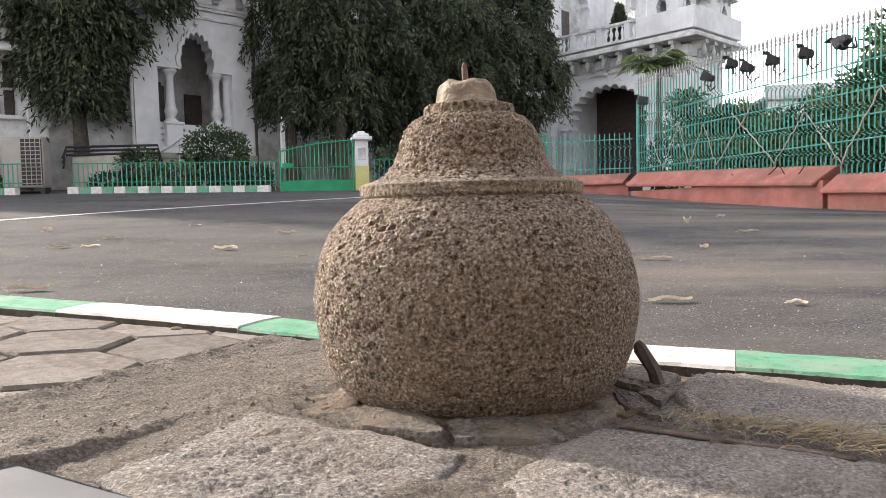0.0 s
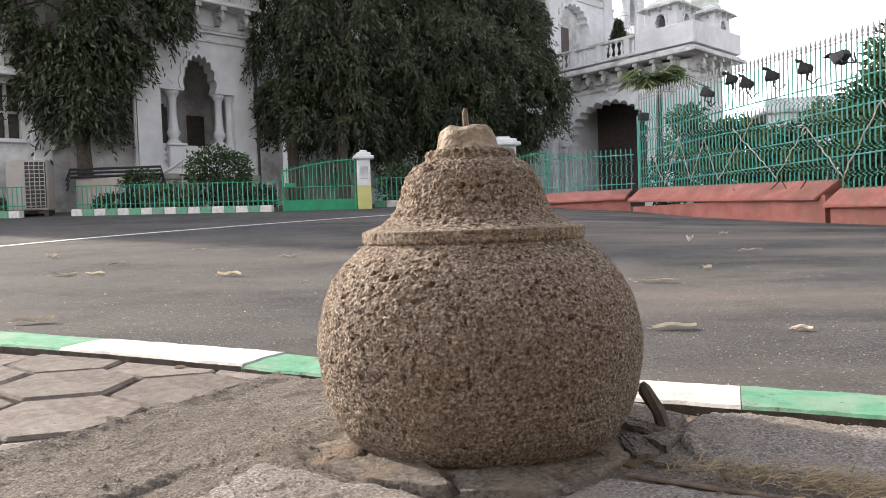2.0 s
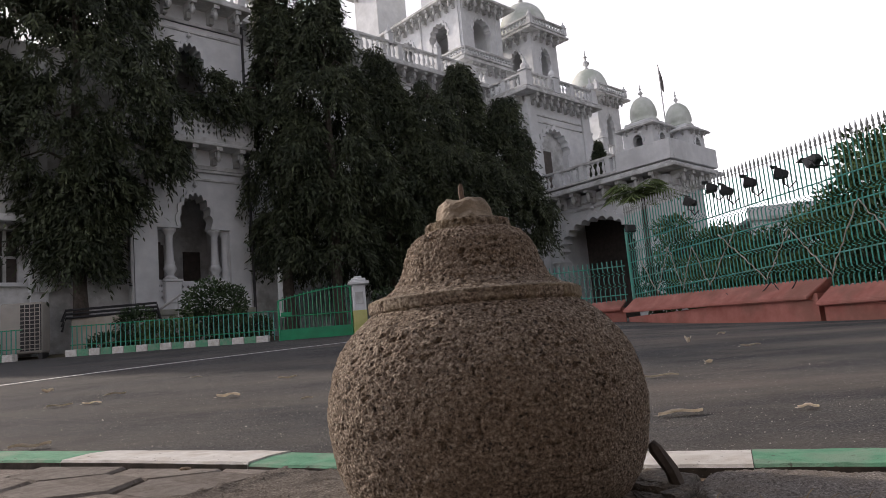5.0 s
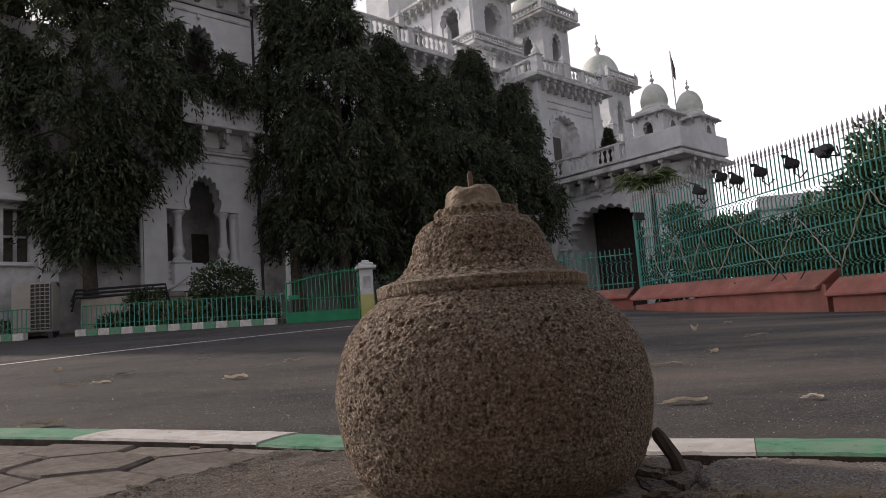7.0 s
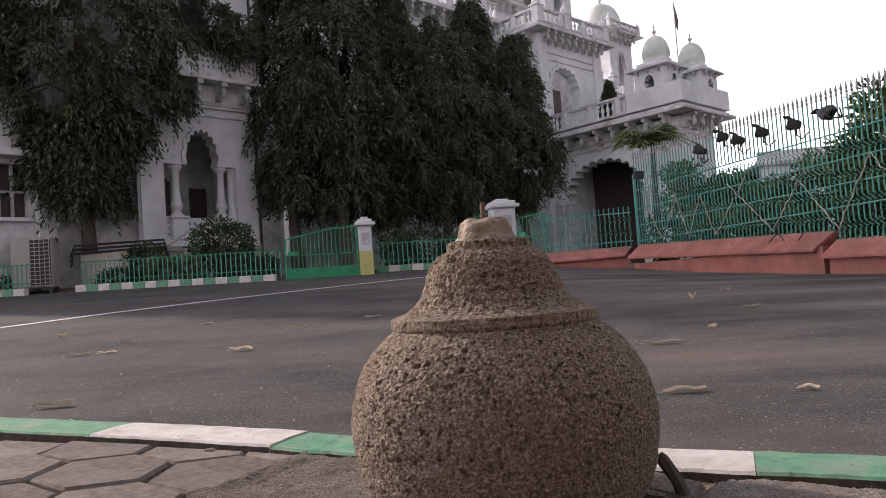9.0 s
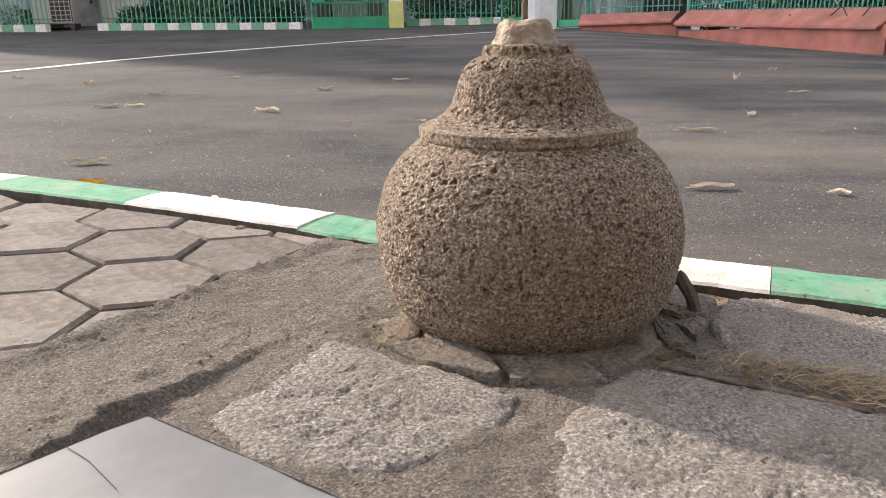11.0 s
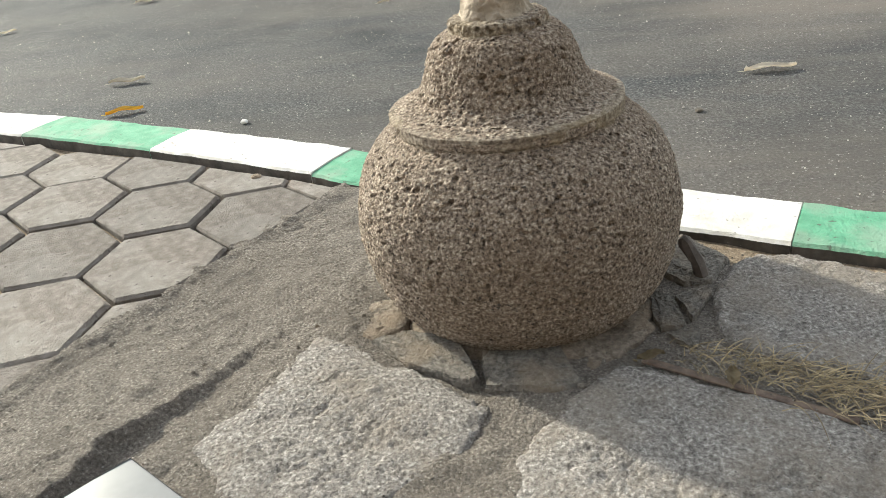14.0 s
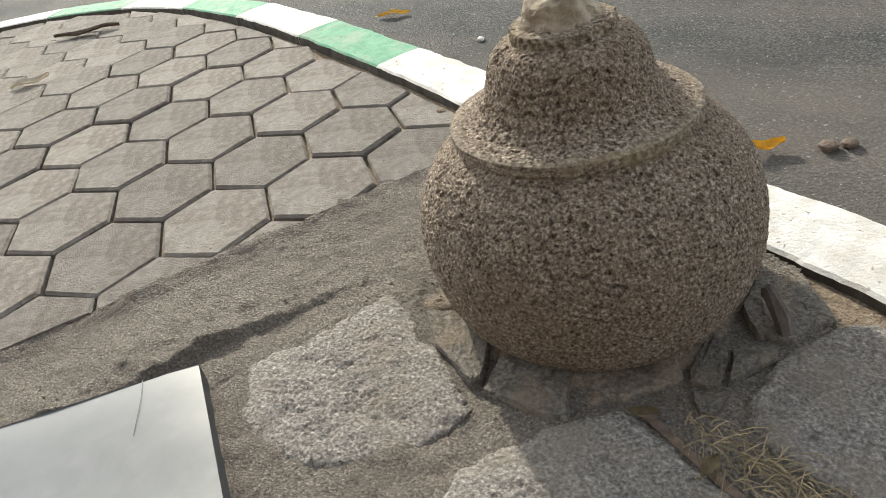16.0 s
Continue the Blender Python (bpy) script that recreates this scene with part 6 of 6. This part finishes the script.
DRY = "curled dry tan leaf fallen on the asphalt"
for k, (x, y, turn, L, W, c) in enumerate((
        (-1.27, 5.65, 5, 0.15, 0.06, 0.016), (-1.41, 4.55, -15, 0.17, 0.06, 0.02), (-2.51, 5.39, 10, 0.15, 0.05, 0.014), (-2.6, 4.77, 15, 0.16, 0.06, 0.014), (-2.4, 4.8, 0, 0.13, 0.05, 0.012),
        (0.83, 2.61, 5, 0.17, 0.05, 0.014), (-1.8, 3.04, 8, 0.17, 0.055, 0.016), (1.12, 3.8, -10, 0.2, 0.04, 0.012), (1.26, 2.53, -25, 0.07, 0.045, 0.012), (1.57, 4.29, 40, 0.07, 0.05, 0.02),
        (2.27, 5.3, 5, 0.16, 0.05, 0.014), (-0.82, 4.09, 30, 0.07, 0.03, 0.01), (-0.38, 4.12, 0, 0.06, 0.03, 0.01), (-0.72, 6.29, 0, 0.14, 0.05, 0.012), (2.1, 6.14, 60, 0.08, 0.06, 0.05),
        (-4.43, 6.68, 0, 0.12, 0.05, 0.012), (-3.4, 6.08, 60, 0.1, 0.05, 0.03), (-2.31, 6.58, 10, 0.1, 0.05, 0.01), (2.74, 7.03, 0, 0.08, 0.05, 0.02), (-3.32, 4.25, 30, 0.14, 0.05, 0.012))):
    fallen_leaf(x, y, turn, L, W, c, M_DRYLEAF, DRY, k + 1)
fallen_leaf(-1.6, 2.655, 20, 0.15, 0.045, 0.014, M_YELLOWLEAF, "bright yellow leaf fallen by the kerb", 50)
fallen_leaf(0.15, 1.94, 35, 0.1, 0.04, 0.02, M_YELLOWLEAF, "bright yellow leaf fallen behind the stone", 51)
fallen_leaf(0.26, 1.0, 20, 0.045, 0.02, 0.008, M_STRAW, "small dry leaf caught between the stones", 52, pave_z(0.26) + 0.01)
fallen_leaf(0.37, 0.955, 80, 0.045, 0.02, 0.006, M_STRAW, "small dry leaf beside the rusty strip", 53, pave_z(0.37) + 0.012)
fallen_leaf(-2.7, 1.534, 60, 0.16, 0.08, 0.02, M_DRYLEAF, "pale dry leaf lying on the pavers", 54, pave_z(-2.7) + 0.004)
fallen_leaf(-3.2, 2.09, 35, 0.36, 0.08, 0.02, M_RUST, "large curled brown leaf lying on the pavers", 55, pave_z(-3.2) + 0.004)
# pebble by the kerb
for x, y, s, mm in ((-0.69, 1.79, 0.016, M_SANDY), (0.55, 2.3, 0.012, M_SHARD), (-1.01, 2.46, 0.014, M_KERB_WHITE), (0.28, 1.985, 0.022, M_RUST), (0.32, 2.01, 0.018, M_RUST)):
    bm = bmesh.new()
    bmesh.ops.create_icosphere(bm, subdivisions=2, radius=s)
    for v_ in bm.verts:
        v_.co *= 1 + 0.35 * noise.noise(v_.co * 60 + Vector((x, y, 0)))
        v_.co.z *= 0.6
    ob = part("pebble", bm, mm)
    ob.matrix_world = pose(x, y, (pave_z(x) - 0.012 if y < 1.9 else road_z(x, y)) + s * 0.45)
    tagged(ob, "small loose stone lying on the ground", "pebble", "loose stones")

# folded steel sheet
sheet = thing("steel_sheet", pose(-0.462, 0.742, 0, 0, 0, 0), "dull grey galvanised steel sheet with folded rim lying on the cement", "metal sheet")
e1, e2 = Vector((-0.64, -0.77)), Vector((0.86, -0.51))


def sheet_pt(a, b, z):
    p = e1 * a + e2 * b
    return (p.x, p.y, z)


bm = bmesh.new()
N1, N2 = 14, 16
gridv = [[bm.verts.new(sheet_pt(0.75 * i / N1, 0.62 * j / N2, 0.046 + 0.0025 * fbm(i * 0.3, j * 0.3) - (0.004 if i in (0,) or j in (0,) else 0))) for j in range(N2 + 1)] for i in range(N1 + 1)]
for i in range(N1):
    for j in range(N2):
        bm.faces.new((gridv[i][j], gridv[i][j + 1], gridv[i + 1][j + 1], gridv[i + 1][j]))
bmesh.ops.recalc_face_normals(bm, faces=bm.faces)
top_ob = smooth(part("sheet_top", bm, M_STEEL, sheet))
for nm, (a0, b0), (a1, b1) in (("folded_rim", (0, 0), (0.75, 0)), ("folded_rim", (0, 0), (0, 0.62)), ("folded_rim", (0.75, 0), (0.75, 0.62)), ("folded_rim", (0, 0.62), (0.75, 0.62))):
    bm = bmesh.new()
    A, B = sheet_pt(a0, b0, 0), sheet_pt(a1, b1, 0)
    vs = [bm.verts.new((A[0], A[1], 0.044)), bm.verts.new((B[0], B[1], 0.044)), bm.verts.new((B[0], B[1], 0.0)), bm.verts.new((A[0], A[1], 0.0))]
    f = bm.faces.new(vs)
    bmesh.ops.solidify(bm, geom=[f], thickness=0.003)
    part(nm, bm, M_STEEL, sheet)
bm = bmesh.new()
tube(bm, [sheet_pt(0.1, 0.0, 0.046), sheet_pt(0.105, 0.06, 0.0485), sheet_pt(0.12, 0.14, 0.0485)], 0.0006, 5)
part("scratch_wire", bm, M_BLACK, sheet, "thin dark scratch across the sheet")

# rusty strip and dry grass in the joint
strip = tagged(part("rusty_strip", turned(box(bmesh.new(), -0.15, 0.15, -0.007, 0.007, 0, 0.005, 0.0015), pose(0.385, 0.952, pave_z(0.385) - 0.008, 0, 2, -25)), M_RUST), "flat rusty iron strip lying in the joint", "iron strip")
rs = np.random.RandomState(77)
verts, faces = [], []
for _ in range(2600):
    t = rs.beta(1.6, 1.0)
    cx_, cy_ = 0.30 + 0.95 * t + rs.normal(0, 0.02), 1.035 - 0.42 * t + rs.normal(0, 0.022 + 0.02 * t)
    a = rs.normal(-0.42, 0.9)
    L = rs.uniform(0.03, 0.13) * (0.4 + 0.6 * t)
    zz = pave_z(cx_) + 0.001 + abs(rs.normal(0, 0.007))
    d = np.array((math.cos(a), math.sin(a), rs.normal(0.02, 0.1)))
    w = np.array((-math.sin(a), math.cos(a), 0.3)) * 0.0009
    p = np.array((cx_, cy_, zz))
    b0 = len(verts)
    for k in range(4):
        q = p + d * L * k / 3 + np.array((0, 0, 0.006 * math.sin(math.pi * k / 3)))
        verts += [tuple(q + w * (1 - k / 4)), tuple(q - w * (1 - k / 4))]
    faces += [(b0 + 2 * k, b0 + 2 * k + 1, b0 + 2 * k + 3, b0 + 2 * k + 2) for k in range(3)]
tagged(part_np("dry_grass", verts, faces, M_STRAW), "dry straw-coloured grass in the joint between slabs", "grass", kind="stuff")
# grit over cement and road edge
verts, faces = [], []
for _ in range(2600):
    x_, y_ = rs.uniform(-1.2, 1.3), rs.uniform(0.2, 1.7)
    if paver_side(x_, y_) > -0.01 or y_ > kerb_y(x_) - 0.02:
        continue
    s = rs.uniform(0.001, 0.0032) * (2.0 if rs.uniform() > 0.97 else 1)
    z_ = max(cement_z(x_, y_), pave_z(x_) - 0.004) + 0.001
    b0 = len(verts)
    for dx, dy, dz in ((1, 0, 0), (-0.5, 0.8, 0), (-0.5, -0.8, 0), (0, 0, 1.1)):
        verts.append((x_ + dx * s, y_ + dy * s, z_ + dz * s))
    faces += [(b0, b0 + 1, b0 + 3), (b0 + 1, b0 + 2, b0 + 3), (b0 + 2, b0, b0 + 3)]
tagged(part_np("grit", verts, faces, M_SHARD), "fine loose grit over the cement", "grit", kind="stuff")
# grit along the near road
verts, faces = [], []
for _ in range(5200):
    x_, y_ = rs.uniform(-3.0, 2.8), 1.5 + 4.5 * rs.beta(1.0, 1.5)
    if y_ < kerb_y(max(-3.9, min(2.5, x_))) + KERB_W + 0.03:
        continue
    s = rs.uniform(0.0012, 0.0034) * (2.0 if rs.uniform() > 0.97 else 1)
    z_ = road_z(x_, y_) + 0.001
    b0 = len(verts)
    for dx, dy, dz in ((1, 0, 0), (-0.5, 0.8, 0), (-0.5, -0.8, 0), (0, 0, 1.1)):
        verts.append((x_ + dx * s, y_ + dy * s, z_ + dz * s + 0.002))
    faces += [(b0, b0 + 1, b0 + 3), (b0 + 1, b0 + 2, b0 + 3), (b0 + 2, b0, b0 + 3)]
tagged(part_np("road_grit", verts, faces, M_GRIT), "pale loose grit scattered on the asphalt", "grit", kind="stuff")

# ---- hexagonal pavers ----
HEX_O = Vector((-0.905, 1.116))
A1, A2 = Vector((0.155, 0.2225)), Vector((-0.2875, 0.047))
NEIGH = [A1, A1 + A2, A2, -A1, -(A1 + A2), -A2]
CORNERS = [(NEIGH[i] + NEIGH[(i + 1) % 6]) / 3 for i in range(6)]


def clip(poly, inside):
    """The part of a plan polygon where inside(p) >= 0."""
    out = []
    for a, b in zip(poly, poly[1:] + poly[:1]):
        fa, fb = inside(a), inside(b)
        if fa >= 0:
            out.append(a)
        if (fa >= 0) != (fb >= 0):
            out.append(a.lerp(b, fa / (fa - fb)))
    return out


def paver_mesh(poly, seed):
    r = random.Random(seed)
    c = sum(poly, Vector((0, 0))) / len(poly)
    bm = bmesh.new()
    n_ = len(poly)
    low = [bm.verts.new((p.x, p.y, -0.05)) for p in poly]
    mid = [bm.verts.new((p.x + r.uniform(-0.002, 0.002), p.y + r.uniform(-0.002, 0.002), -0.006)) for p in poly]
    top = [bm.verts.new((p.x + (c.x - p.x) * 0.05, p.y + (c.y - p.y) * 0.05, r.uniform(-0.001, 0.001))) for p in poly]
    for A, B in ((low, mid), (mid, top)):
        for i in range(n_):
            bm.faces.new((A[i], A[(i + 1) % n_], B[(i + 1) % n_], B[i]))
    bm.faces.new(top)
    return bm


rng = random.Random(8)
full = []
for k in range(5):
    ob = part("paver", paver_mesh([c * 0.965 for c in CORNERS], k), M_HEX)
    full.append(ob.data)
    bpy.data.objects.remove(ob)
pavers = []
for i in range(-14, 15):
    for j in range(-4, 22):
        c = HEX_O + A1 * i + A2 * j
        poly = [c + q * 0.965 for q in CORNERS]
        if not (-5.3 < c.x < 0.2 and -1.6 < c.y < 2.7):
            continue

        def kerb_in(p):
            if p.x > -4.05:
                return kerb_y(p.x) - 0.035 - p.y
            return 2.2 - (-4.05 - p.x) * 1.15 - p.y

        cut = clip(clip(poly, lambda p: paver_side(p.x, p.y)), kerb_in)
        if len(cut) < 3:
            continue
        area = abs(sum(a.x * b.y - b.x * a.y for a, b in zip(cut, cut[1:] + cut[:1]))) / 2
        if area < 0.006 or (c - Vector((-0.6, 1.78))).length < 0.13:
            continue
        pavers.append((c, poly, cut, area))
whole = 3 * abs(CORNERS[0].x * CORNERS[1].y - CORNERS[1].x * CORNERS[0].y) * 0.93
pavers.sort(key=lambda q: (q[0] - Vector((-0.9, 1.1))).length)
for k, (c, poly, cut, area) in enumerate(pavers[:300]):
    z = pave_z(c.x) + rng.uniform(-0.004, 0.003)
    tilt = (rng.uniform(-0.6, 0.6), rng.uniform(-0.6, 0.6) + 1.9)
    if area > whole * 0.985:
        shared("paver", full[k % 5], bed, (0, 0, 0)).matrix_local = pose(c.x, c.y, z, tilt[0], tilt[1], rng.uniform(-1, 1))
    else:
        ob = part("paver", paver_mesh([p - c for p in cut], 100 + k), M_HEX, bed)
        ob.matrix_local = pose(c.x, c.y, z, tilt[0], tilt[1], 0)
